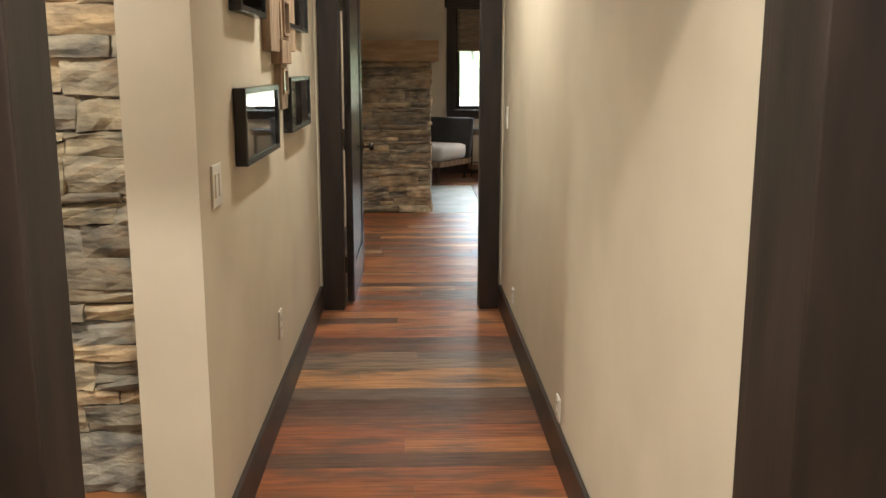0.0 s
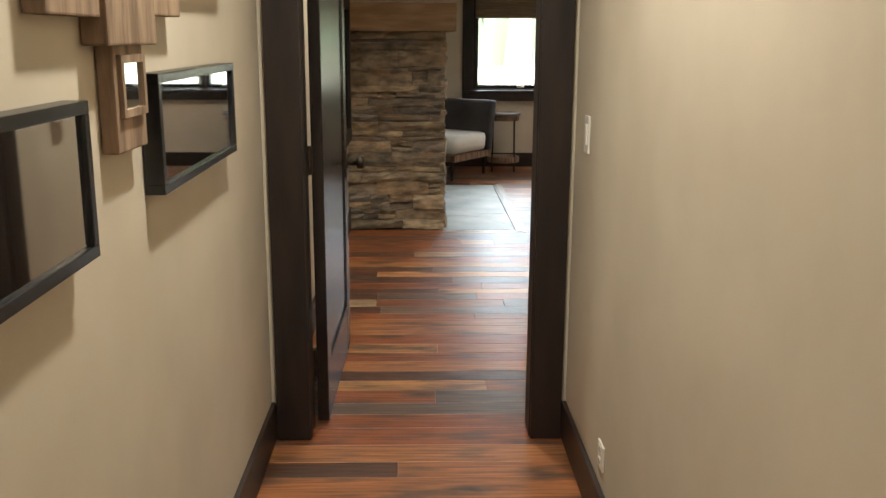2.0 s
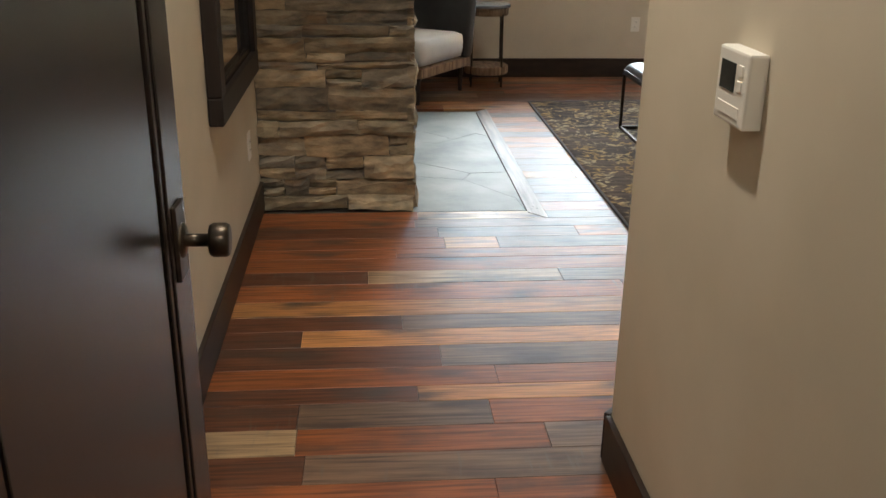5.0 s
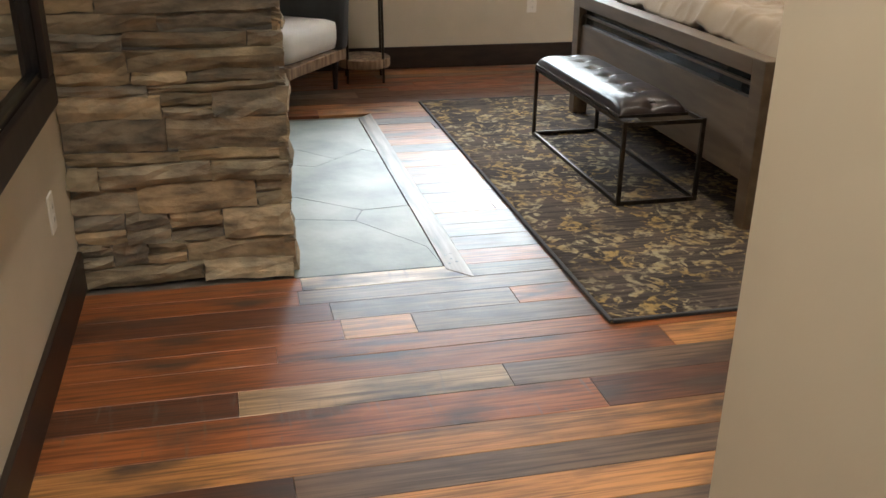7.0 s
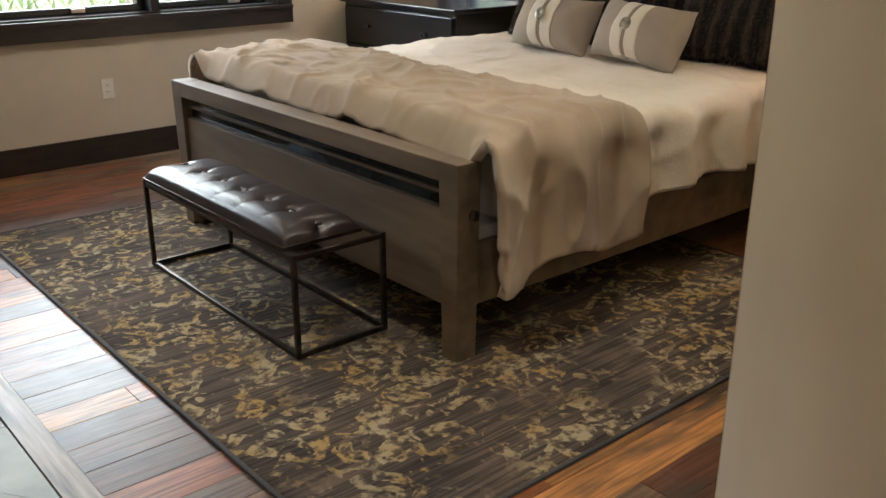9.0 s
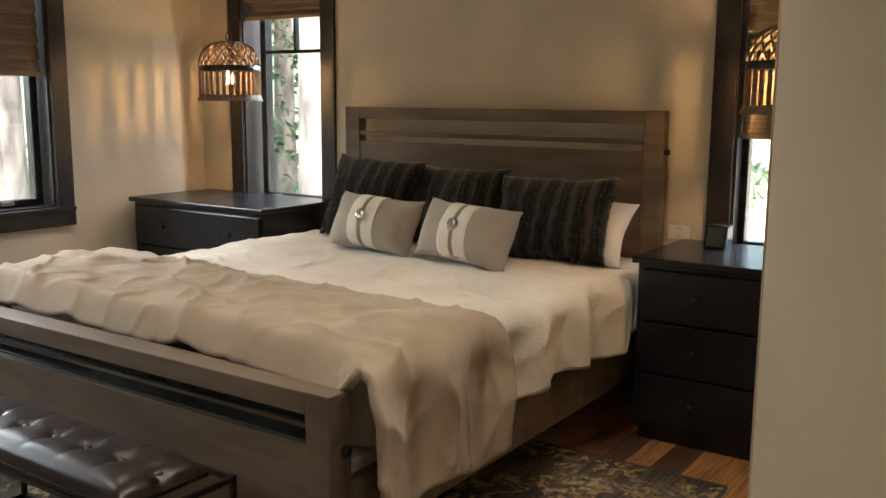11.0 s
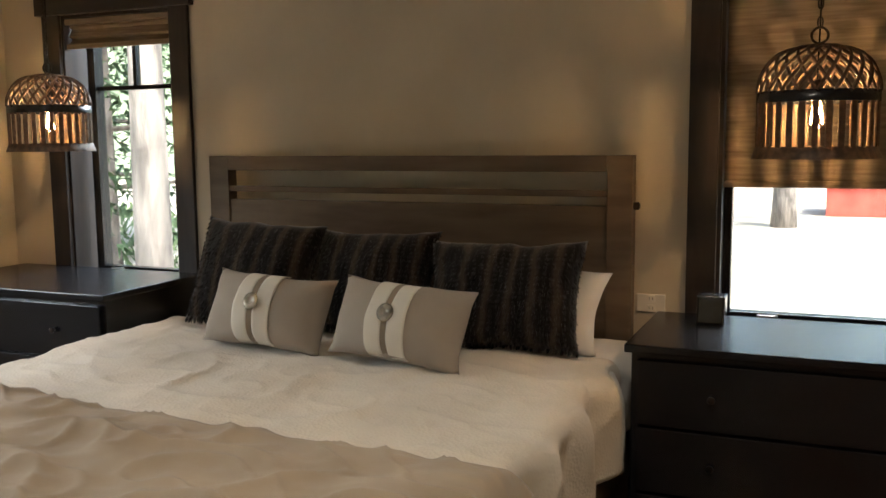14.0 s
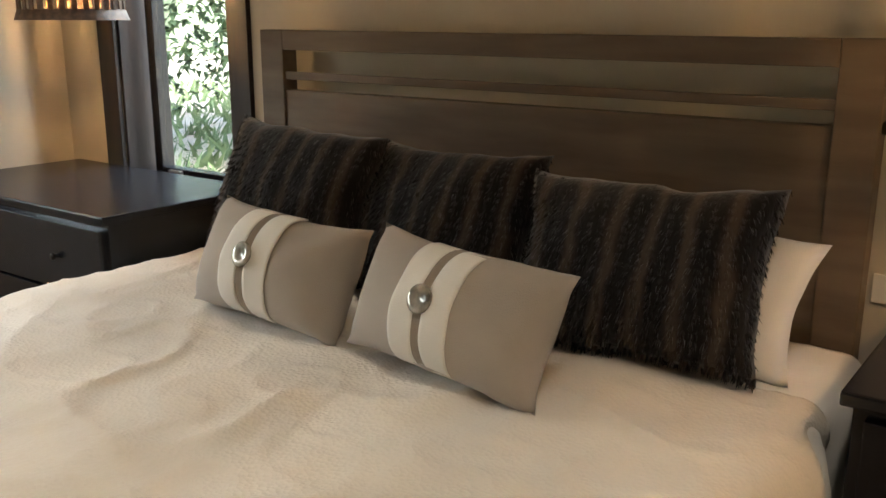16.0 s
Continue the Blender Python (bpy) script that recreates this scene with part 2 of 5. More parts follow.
M_DOOR = noisy("dark door finish", (0.010, 0.007, 0.0062), (0.022, 0.015, 0.013), 4, 0.27, bump=0.08, fine=26, stretch=(5, 5, 0.5))
M_BLACK = noisy("black painted wood", (0.006, 0.006, 0.0075), (0.013, 0.013, 0.0155), 5, 0.27, bump=0.12, fine=40, stretch=(3, 1, 3))
M_BED = noisy("taupe stained wood", (0.115, 0.080, 0.051), (0.172, 0.124, 0.082), 4, 0.55, bump=0.2, fine=30, stretch=(4, 0.6, 4))
M_MANTEL = noisy("sawn mantel timber", (0.33, 0.225, 0.135), (0.46, 0.33, 0.21), 5, 0.7, bump=0.4, fine=24, stretch=(0.8, 0.8, 5))
M_METAL = noisy("dark bronze metal", (0.035, 0.028, 0.022), (0.075, 0.06, 0.047), 20, 0.38, 0.9, bump=0.1)
M_NICKEL = noisy("satin nickel", (0.42, 0.38, 0.33), (0.52, 0.47, 0.41), 20, 0.3, 1.0)
M_LEATHER = noisy("brown leather", (0.016, 0.010, 0.009), (0.032, 0.019, 0.016), 14, 0.3, bump=0.25, fine=160, dist=0.001)
M_WHITE = noisy("white plastic", (0.76, 0.73, 0.67), (0.80, 0.77, 0.71), 9, 0.4)
M_SCREEN = noisy("grey display", (0.03, 0.035, 0.035), (0.05, 0.055, 0.055), 9, 0.2)
M_SLATE = noisy("pale slate", (0.20, 0.245, 0.235), (0.36, 0.40, 0.38), 3.2, 0.5, bump=0.5, fine=16, dist=0.004)
M_GROUT = noisy("grout", (0.14, 0.13, 0.12), (0.22, 0.21, 0.19), 14, 0.95, bump=0.4, fine=60)
M_OAK = noisy("pale border board", (0.05, 0.04, 0.035), (0.36, 0.28, 0.21), 2.6, 0.42, bump=0.2, fine=26, stretch=(9, 0.6, 1))
M_STAIN = noisy("dark stain", (0.05, 0.045, 0.045), (0.16, 0.14, 0.13), 12, 0.4)
M_PLANK = plank_material("reclaimed floor board", False)
M_BOARDS = {
    "light": plank_material("honey floor board", False, (0.50, 0.235, 0.085)),
    "red": plank_material("red-brown floor board", False, (0.32, 0.105, 0.036)),
    # brown greyed so that the colour carries the window's reflection on these boards
    "dark": plank_material("dark brown floor board", False, (0.125, 0.048, 0.025)),
    "grey": plank_material("sheen-greyed floor board", False, (0.165, 0.105, 0.072)),
    "sawn": plank_material("saw-marked floor board", False, (0.42, 0.29, 0.17), True),
}
M_PLANKS = plank_material("reclaimed floor boards", True)
M_STONE = stone_material("stacked ledge stone")
M_RUG = rug_material()
M_DUVET = woven_material("tan duvet cloth", (0.33, 0.25, 0.175), (0.42, 0.33, 0.24), 420, 0.25)
M_COVER = woven_material("cream waffle blanket", (0.62, 0.54, 0.44), (0.71, 0.63, 0.525), 95, 0.55)
M_SHEET = woven_material("white sheet", (0.70, 0.66, 0.60), (0.78, 0.74, 0.68), 300, 0.15)
M_PILLOW = woven_material("taupe linen", (0.36, 0.305, 0.25), (0.43, 0.37, 0.31), 360, 0.3)
M_BAND = woven_material("ivory band cloth", (0.72, 0.67, 0.58), (0.79, 0.74, 0.66), 300, 0.2)
M_CORD = woven_material("tan cord", (0.22, 0.17, 0.12), (0.29, 0.23, 0.17), 300, 0.3)
M_SHELL = noisy("shell button", (0.16, 0.15, 0.13), (0.62, 0.56, 0.47), 26, 0.15, 0.4)
M_FUR = fur_material()
M_CUSHION = woven_material("white seat cloth", (0.70, 0.70, 0.69), (0.80, 0.80, 0.79), 200, 0.2)
M_GREY = woven_material("charcoal chair cloth", (0.035, 0.035, 0.038), (0.06, 0.06, 0.064), 250, 0.3)
M_WICKER = noisy("brown wicker", (0.05, 0.026, 0.014), (0.13, 0.072, 0.037), 40, 0.6, bump=0.4, fine=120)
M_BLIND = noisy("woven wood blind", (0.16, 0.12, 0.085), (0.24, 0.19, 0.14), 6, 0.85, bump=0.7, fine=40, stretch=(1, 1, 14))
M_RECLAIM = noisy("weathered barn wood", (0.17, 0.11, 0.07), (0.38, 0.27, 0.18), 6, 0.75, bump=0.5, fine=30, stretch=(5, 5, 0.8))
M_PRINT = noisy("faded print", (0.30, 0.26, 0.20), (0.45, 0.40, 0.32), 5, 0.25, bump=0.0)
M_BLUEGLASS = noisy("dark smoked glass inlay", (0.012, 0.018, 0.02), (0.03, 0.045, 0.05), 5, 0.12)
M_TOPGLASS = noisy("grey polished table top", (0.12, 0.13, 0.135), (0.2, 0.21, 0.215), 6, 0.12)
M_PANE = pane_material()
M_MIRROR, _, _, bb = mat("mirror", 0.03, 1.0)
bb.inputs["Base Color"].default_value = (0.86, 0.88, 0.87, 1)
M_BULB = glass_material("bulb glass", (1, 0.93, 0.82))
M_FILAMENT = glow_material("filament", (1.0, 0.55, 0.2), 60)
M_DIFF = glow_material("downlight lens", (1.0, 0.82, 0.6), 1.5)
M_GROUND = noisy("dry sandy ground", (0.36, 0.32, 0.25), (0.50, 0.46, 0.37), 0.5, 0.95, bump=0.5, fine=6, dist=0.05)
M_GRASS = noisy("green undergrowth", (0.08, 0.13, 0.06), (0.17, 0.23, 0.11), 1.5, 0.9)
M_BARK = noisy("pine bark", (0.09, 0.078, 0.07), (0.25, 0.215, 0.19), 8, 0.95, bump=1.0, fine=18, stretch=(1, 1, 0.3), dist=0.03)
M_LEAF = noisy("conifer green", (0.035, 0.07, 0.03), (0.10, 0.16, 0.075), 2.0, 0.7)
# forest green lightened and greyed, so its colour carries the bright haze
M_FAR = noisy("haze-paled far forest", (0.15, 0.20, 0.13), (0.26, 0.31, 0.22), 0.12, 0.95)
M_RED = noisy("red metal", (0.36, 0.05, 0.035), (0.45, 0.08, 0.055), 3, 0.4)


# ---- mesh helpers ----
def box(bm, x0, x1, y0, y1, z0, z1, bevel=0.0):
    t = bmesh.new()
    bmesh.ops.create_cube(t, size=1)
    for v in t.verts:
        v.co = (x0 + (x1 - x0) * (v.co.x + 0.5), y0 + (y1 - y0) * (v.co.y + 0.5), z0 + (z1 - z0) * (v.co.z + 0.5))
    if bevel:
        bmesh.ops.bevel(t, geom=t.edges[:], offset=bevel, segments=2, affect="EDGES", profile=0.6)
    me = bpy.data.meshes.new("tmp")
    t.to_mesh(me)
    t.free()
    bm.from_mesh(me)
    bpy.data.meshes.remove(me)
    return bm


def boxes(*specs, bevel=0.0):
    bm = bmesh.new()
    for s in specs:
        box(bm, *s, bevel=bevel)
    return bm


def tube(bm, pts, radius, sides=8, closed=False):
    """A round bar along a line of points; radius may be one number or one for each point."""
    pts = [Vector(p) for p in pts]
    rings = []
    k = len(pts)
    for i, p in enumerate(pts):
        a = pts[(i - 1) % k] if closed or i else p
        b = pts[(i + 1) % k] if closed or i < k - 1 else p
        d = (b - a).normalized()
        side = d.cross(Vector((0, 0, 1)) if abs(d.z) < 0.9 else Vector((1, 0, 0))).normalized()
        up = side.cross(d)
        r = radius[i] if isinstance(radius, (list, tuple)) else radius
        rings.append([bm.verts.new(p + r * (math.cos(q) * side + math.sin(q) * up)) for q in (2 * math.pi * j / sides for j in range(sides))])
    for i in range(k if closed else k - 1):
        A, B = rings[i], rings[(i + 1) % k]
        for j in range(sides):
            bm.faces.new((A[j], A[(j + 1) % sides], B[(j + 1) % sides], B[j]))
    if not closed:
        bm.faces.new(rings[0][::-1])
        bm.faces.new(rings[-1])
    return bm


def lathe(bm, profile, centre=(0, 0, 0), sides=32, cap=True):
    """Turned shape: profile of (radius, height)."""
    c = Vector(centre)
    rings = [[bm.verts.new(c + Vector((r * math.cos(q), r * math.sin(q), z))) for q in (2 * math.pi * j / sides for j in range(sides))] for r, z in profile]
    for A, B in zip(rings, rings[1:]):
        for j in range(sides):
            bm.faces.new((A[j], A[(j + 1) % sides], B[(j + 1) % sides], B[j]))
    if cap:
        bm.faces.new(rings[0][::-1])
        bm.faces.new(rings[-1])
    return bm


def grid(bm, nu, nv, f):
    vs = [[bm.verts.new(f(i / nu, j / nv)) for j in range(nv + 1)] for i in range(nu + 1)]
    for i in range(nu):
        for j in range(nv):
            bm.faces.new((vs[i][j], vs[i + 1][j], vs[i + 1][j + 1], vs[i][j + 1]))
    return bm


def solid(name, bm, material, smooth=False):
    me = bpy.data.meshes.new(name)
    bmesh.ops.recalc_face_normals(bm, faces=bm.faces[:])
    bm.to_mesh(me)
    bm.free()
    me.materials.append(material)
    if smooth:
        me.polygons.foreach_set("use_smooth", [True] * len(me.polygons))
    return new(name, me)


def part(name, bm, material, parent, label="", smooth=False):
    """Links a bmesh, given in the world's coordinates, as one mesh under a thing or a part."""
    base = parent
    off = Vector((0, 0, 0))
    while base is not None:
        off += base.location
        base = base.parent
    for v in bm.verts:
        v.co -= off
    ob = solid(name, bm, material, smooth)
    ob.parent = parent
    return tagged(ob, label)


def thing(name, at, label, category, group=""):
    e = new(name)
    e.empty_display_size = 0.1
    e.location = at
    return tagged(e, label, category, group)


def structure(name, bm, material, label, category, smooth=False):
    return tagged(solid(name, bm, material, smooth), label, category, "", "structure")


# ---- plan ----
XL, XR, XE, YN, YS = -0.14, 0.96, 5.10, 12.80, 7.98
DOOR_Y0, DOOR_Y1 = 5.41, 5.53

# ---- large structure ----
XS, YC = 1.03, 7.05
structure("wall_hall_east", boxes((XR, XR + 0.14, 1.30, DOOR_Y1, 0, ROOM_Z), (XS, XS + 0.14, DOOR_Y1, YC, 0, ROOM_Z)), M_WALL, "warm tan painted hallway wall", "wall")
structure("wall_hall_west", boxes((XL - 0.19, XL, 2.41, DOOR_Y0, 0, ROOM_Z), (XL - 0.19, XL, DOOR_Y0, YN, 0, ROOM_Z)), M_WALL, "warm tan painted hallway wall", "wall")
bm = bmesh.new()
ring = [(XS, YC), (1.98, 7.975), (2.06, 7.86), (1.13, 6.96)]
lo = [bm.verts.new((x, y, 0)) for x, y in ring]
hi = [bm.verts.new((x, y, ROOM_Z)) for x, y in ring]
bm.faces.new(lo[::-1])
bm.faces.new(hi)
for i in range(4):
    j = (i + 1) % 4
    bm.faces.new((lo[i], lo[j], hi[j], hi[i]))
structure("wall_diagonal", bm, M_WALL, "tan painted wall standing at an angle", "wall")
structure("wall_south", boxes((1.985, XE + 0.2, YS - 0.14, YS, 0, ROOM_Z)), M_WALL, "tan painted bedroom wall", "wall")

# wall over and beside the bedroom door
structure("wall_over_door", boxes((XL, XR, DOOR_Y0, DOOR_Y1, 2.12, ROOM_Z), (XL, 0.0, DOOR_Y0 + 0.01, DOOR_Y1 - 0.01, 0, 2.12), (0.83, XS + 0.01, DOOR_Y0 + 0.01, DOOR_Y1 - 0.002, 0, 2.12)), M_WALL, "tan wall round the bedroom door", "wall")

# north wall with its wide window; east wall with two narrow windows
NW = (1.02, 3.90, 0.87, 2.25)
EL = (11.65, 12.38, 0.84, 2.25)
ER = (8.25, 8.975, 0.80, 2.22)
structure("wall_north", boxes((XL, NW[0], YN, YN + 0.2, 0, ROOM_Z), (NW[1], XE + 0.2, YN, YN + 0.2, 0, ROOM_Z), (NW[0], NW[1], YN, YN + 0.2, 0, NW[2]), (NW[0], NW[1], YN, YN + 0.2, NW[3], ROOM_Z)), M_WALL, "tan painted bedroom wall with a wide window", "wall")
structure("wall_east", boxes((XE, XE + 0.2, YS, ER[0], 0, ROOM_Z), (XE, XE + 0.2, ER[1], EL[0], 0, ROOM_Z), (XE, XE + 0.2, EL[1], YN, 0, ROOM_Z),
                             *[(XE, XE + 0.2, w[0], w[1], 0, w[2]) for w in (EL, ER)], *[(XE, XE + 0.2, w[0], w[1], w[3], ROOM_Z) for w in (EL, ER)]), M_WALL, "tan painted wall behind the bed", "wall")
structure("ceiling_bedroom", boxes((XL - 0.2, XE + 0.2, DOOR_Y1, YN + 0.2, ROOM_Z, ROOM_Z + 0.15)), M_CEIL, "pale painted bedroom ceiling", "ceiling")
structure("ceiling_hall", boxes((-1.8, 2.3, -1.6, DOOR_Y0, HALL_Z, HALL_Z + 0.15)), M_CEIL, "pale painted hallway ceiling", "ceiling")

# walls that close the place behind the start of the walk
structure("wall_entry_west", boxes((-1.75, -1.6, -1.6, 3.1, 0, HALL_Z)), M_WALL, "tan painted wall", "wall")
structure("wall_entry_south", boxes((-1.75, 2.3, -1.6, -1.45, 0, HALL_Z)), M_WALL, "tan painted wall", "wall")
structure("wall_entry_east", boxes((2.15, 2.3, -1.45, 1.3, 0, HALL_Z)), M_WALL, "tan painted wall", "wall")
structure("wall_entry_north", boxes((XR + 0.14, 2.3, 1.18, 1.3, 0, HALL_Z)), M_WALL, "tan painted wall", "wall")
structure("wall_stone_backing", boxes((-1.6, XL - 0.19, 3.02, 3.16, 0, HALL_Z)), M_GROUT, "mortar backing of a stone wall", "wall")
structure("floor", boxes((-1.75, XE + 0.2, -1.6, YN + 0.2, -0.12, -0.018)), M_GROUT, "dark subfloor under the boards", "floor")


def trim(name, specs, label, category="trim", material=M_DARK, bevel=0.004):
    return structure(name, boxes(*specs, bevel=bevel), material, label, category)


BB = 0.145
trim("baseboard_west", [(XL, XL + 0.018, 2.41, DOOR_Y0, 0, BB)], "dark stained baseboard", "baseboard", M_DARKH)
trim("baseboard_west_room", [(XL, XL + 0.018, DOOR_Y1 + 0.03, 9.26, 0, BB)], "dark stained baseboard", "baseboard", M_DARKH)
trim("baseboard_east", [(XR - 0.018, XR, 1.45, DOOR_Y0, 0, BB)], "dark stained baseboard", "baseboard", M_DARKH)
trim("baseboard_east_room", [(XS - 0.018, XS, DOOR_Y1 + 0.03, YC, 0, BB)], "dark stained baseboard", "baseboard", M_DARKH)
trim("baseboard_north", [(XL, XE, YN - 0.018, YN, 0, BB + 0.015)], "dark stained baseboard", "baseboard", M_DARKH)
trim("baseboard_bed_wall", [(XE - 0.018, XE, YS, YN - 0.02, 0, BB)], "dark stained baseboard", "baseboard", M_DARKH)
trim("baseboard_wall_end", [(XL - 0.19, XL + 0.018, 2.392, 2.41, 0, BB)], "dark stained baseboard", "baseboard", M_DARKH)
bb45 = trim("baseboard_diagonal", [(0, 1.31, 0, 0.018, 0, BB)], "dark stained baseboard", "baseboard", M_DARKH)
bb45.matrix_world = pose(XS - 0.005, YC + 0.003, 0, 0, 0, 44.2)

# cased opening at the start of the hallway
trim("trim_opening_near", [(XR - 0.05, XR + 0.16, 1.22, 1.30, 0, 2.14), (XR - 0.012, XR - 0.001, 1.30, 1.40, 0, 2.14), (XR - 0.07, XR + 0.2, 1.05, 1.22, 0, 2.14)], "dark stained door casing of the opening")
trim("trim_opening_far", [(-0.20, -0.075, 1.16, 1.30, 0, 2.14), (-0.28, -0.20, 1.12, 1.30, 0, 2.14), (-0.28, XR + 0.2, 1.10, 1.30, 2.14, 2.27)], "dark stained door casing of the opening")

# casing and jamb of the bedroom door
jamb = [(XL + 0.022, 0.004, DOOR_Y0 - 0.022, DOOR_Y0, 0, 2.10), (0.826, XR - 0.02, DOOR_Y0 - 0.022, DOOR_Y0, 0, 2.10), (XL + 0.01, XR - 0.01, DOOR_Y0 - 0.028, DOOR_Y0, 2.10, 2.22),
        (XL + 0.022, 0.0, DOOR_Y1, DOOR_Y1 + 0.022, 0, 2.10), (0.83, XR - 0.02, DOOR_Y1, DOOR_Y1 + 0.022, 0, 2.10), (XL + 0.01, XR - 0.01, DOOR_Y1, DOOR_Y1 + 0.028, 2.10, 2.22),
        (-0.01, 0.006, DOOR_Y0, DOOR_Y1, 0, 2.10), (0.822, 0.84, DOOR_Y0, DOOR_Y1, 0, 2.10), (0.0, 0.83, DOOR_Y0, DOOR_Y1, 2.06, 2.12)]
trim("trim_door_casing", jamb, "dark stained casing round the bedroom door")


def hallway_door():
    """A dark panelled door, standing open, with lever-free round knobs and three hinges."""
    d = tagged(new("door_1"), "dark stained panelled door standing open", "door", "", "structure")
    d.location = (0.016, DOOR_Y1 + 0.012, 0)
    W, T, Htop = 0.93, 0.044, 2.05

    def p(name, bm, m, label="", smooth=False, parent=d):
        ob = solid(name, bm, m, smooth)
        ob.parent = parent
        return tagged(ob, label)

    p("leaf_core", boxes((0.012, T - 0.012, 0.05, W - 0.05, 0.05, Htop - 0.05)), M_DOOR)
    for y0, y1 in ((0, 0.115), (W - 0.115, W)):
        p("stile", boxes((0, T, y0, y1, 0.012, Htop), bevel=0.003), M_DOOR)
    for z0, z1 in ((0.012, 0.23), (Htop - 0.12, Htop)):
        p("rail", boxes((0.001, T - 0.001, 0.115, W - 0.115, z0, z1), bevel=0.003), M_DOOR)
    for z0, z1 in ((0.24, Htop - 0.13),):
        p("panel", boxes((0.008, T - 0.008, 0.15, W - 0.15, z0 + 0.025, z1 - 0.025), bevel=0.003), M_DOOR)
    for y0, y1 in ((0.115, 0.135), (W - 0.135, W - 0.115)):
        p("moulding", boxes((0.004, T - 0.004, y0, y1, 0.23, Htop - 0.12), bevel=0.003), M_DOOR)
    for sgn, xf in ((1, T), (-1, 0)):
        k = bmesh.new()
        lathe(k, [(0.03, 0), (0.03, 0.008), (0.026, 0.011), (0.011, 0.012), (0.011, 0.05), (0.026, 0.052), (0.029, 0.058), (0.029, 0.078), (0.026, 0.083)], sides=24)
        k.transform(Matrix.Translation((xf, W - 0.065, 0.905)) @ Matrix.Rotation(radians(90 * sgn), 4, "Y"))
        p("door_knob", k, M_METAL, "dark bronze round door knob", True)
        p("escutcheon", boxes((xf - 0.002 if sgn > 0 else -0.006, xf + 0.006 if sgn > 0 else 0.002, W - 0.095, W - 0.035, 0.84, 0.97), bevel=0.002), M_METAL)
    for z in (0.25, 1.03, 1.82):
        h = boxes((-0.022, 0.004, -0.008, 0.03, z - 0.05, z + 0.05))
        tube(h, [(-0.008, -0.006, z - 0.052), (-0.008, -0.006, z + 0.052)], 0.009)
        p("hinge", h, M_METAL)
    d.rotation_euler = (0, 0, radians(-0.8))


hallway_door()


# ---- windows ----
def window(name, label, axis, a0, a1, z0, z1, wall, lights, muntins=(), latch=True):
    """A dark wooden window. axis 'x': in the north wall, running along x; 'y': in the east wall, running along y."""
    w = tagged(new(name), label, "window", "", "structure")

    def b(u0, u1, d0, d1, q0, q1, bevel=0.0):
        # u along the wall, d outwards from the room's face
        return (u0, u1, wall + d0, wall + d1, q0, q1) if axis == "x" else (wall + d0, wall + d1, u0, u1, q0, q1)

    def p(nm, specs, m, lab="", bevel=0.003):
        return part(nm, boxes(*specs, bevel=bevel), m, w, lab)

    c = 0.115
    p("casing", [b(a0 - c, a0, -0.022, 0.0, z0, z1)], M_DARK)
    p("casing", [b(a1, a1 + c, -0.022, 0.0, z0, z1)], M_DARK)
    p("head_casing", [b(a0 - c - 0.03, a1 + c + 0.03, -0.04, 0.0, z1, z1 + 0.14)], M_DARKH)
    p("window_sill", [b(a0 - c, a1 + c, -0.03, 0.0, z0 - c, z0), b(a0 - c - 0.0, a1 + c, -0.04, 0.0, z0 - 0.02, z0 + 0.004)], M_DARKH)
    p("reveal", [b(a0, a0 + 0.016, 0, 0.2, z0, z1), b(a1 - 0.016, a1, 0, 0.2, z0, z1), b(a0 + 0.016, a1 - 0.016, 0, 0.2, z0, z0 + 0.016), b(a0 + 0.016, a1 - 0.016, 0, 0.2, z1 - 0.016, z1)], M_DARK, bevel=0)
    for u0, u1 in lights:
        f = 0.05
        p("window_frame", [b(u0 - f, u0, 0.085, 0.15, z0 + 0.017, z1 - 0.017), b(u1, u1 + f, 0.085, 0.15, z0 + 0.017, z1 - 0.017), b(u0, u1, 0.086, 0.149, z0 + 0.017, z0 + 0.06), b(u0, u1, 0.086, 0.149, z1 - 0.06, z1 - 0.017)], M_BLACK, "black window sash")
        for z in muntins:
            p("muntin", [b(u0, u1, 0.10, 0.135, z - 0.011, z + 0.011), b((u0 + u1) / 2 - 0.011, (u0 + u1) / 2 + 0.011, 0.10, 0.135, z + 0.011, z1 - 0.06)], M_BLACK, bevel=0)
        g = p("pane", [b(u0 - 0.004, u1 + 0.004, 0.112, 0.117, z0 + 0.055, z1 - 0.055)], M_PANE, bevel=0)
        g.visible_shadow = False
        if latch:
            p("latch", [b((u0 + u1) / 2 + 0.12, (u0 + u1) / 2 + 0.2, 0.065, 0.085, z0 + 0.03, z0 + 0.055)], M_NICKEL, "small metal window latch")
    return w


north_lights = [(1.09, 1.75), (1.90, 2.96), (3.11, 3.82)]
wn1 = window("window_1", "wide dark-framed window of three lights", "x", NW[0], NW[1], NW[2], NW[3], YN, north_lights, (1.86,))
part("mullion", boxes((1.80, 1.85, YN - 0.01, YN + 0.17, NW[2] + 0.016, NW[3] - 0.016), bevel=0.003), M_DARK, wn1)
part("mullion", boxes((3.01, 3.06, YN - 0.01, YN + 0.17, NW[2] + 0.016, NW[3] - 0.016), bevel=0.003), M_DARK, wn1)
window("window_2", "narrow dark-framed casement window beside the bed", "y", EL[0], EL[1], EL[2], EL[3], XE, [(11.725, 12.245)], (1.866,))
window("window_3", "narrow dark-framed casement window with lowered blind", "y", ER[0], ER[1], ER[2], ER[3], XE, [(8.31, 8.925)], (1.866,))


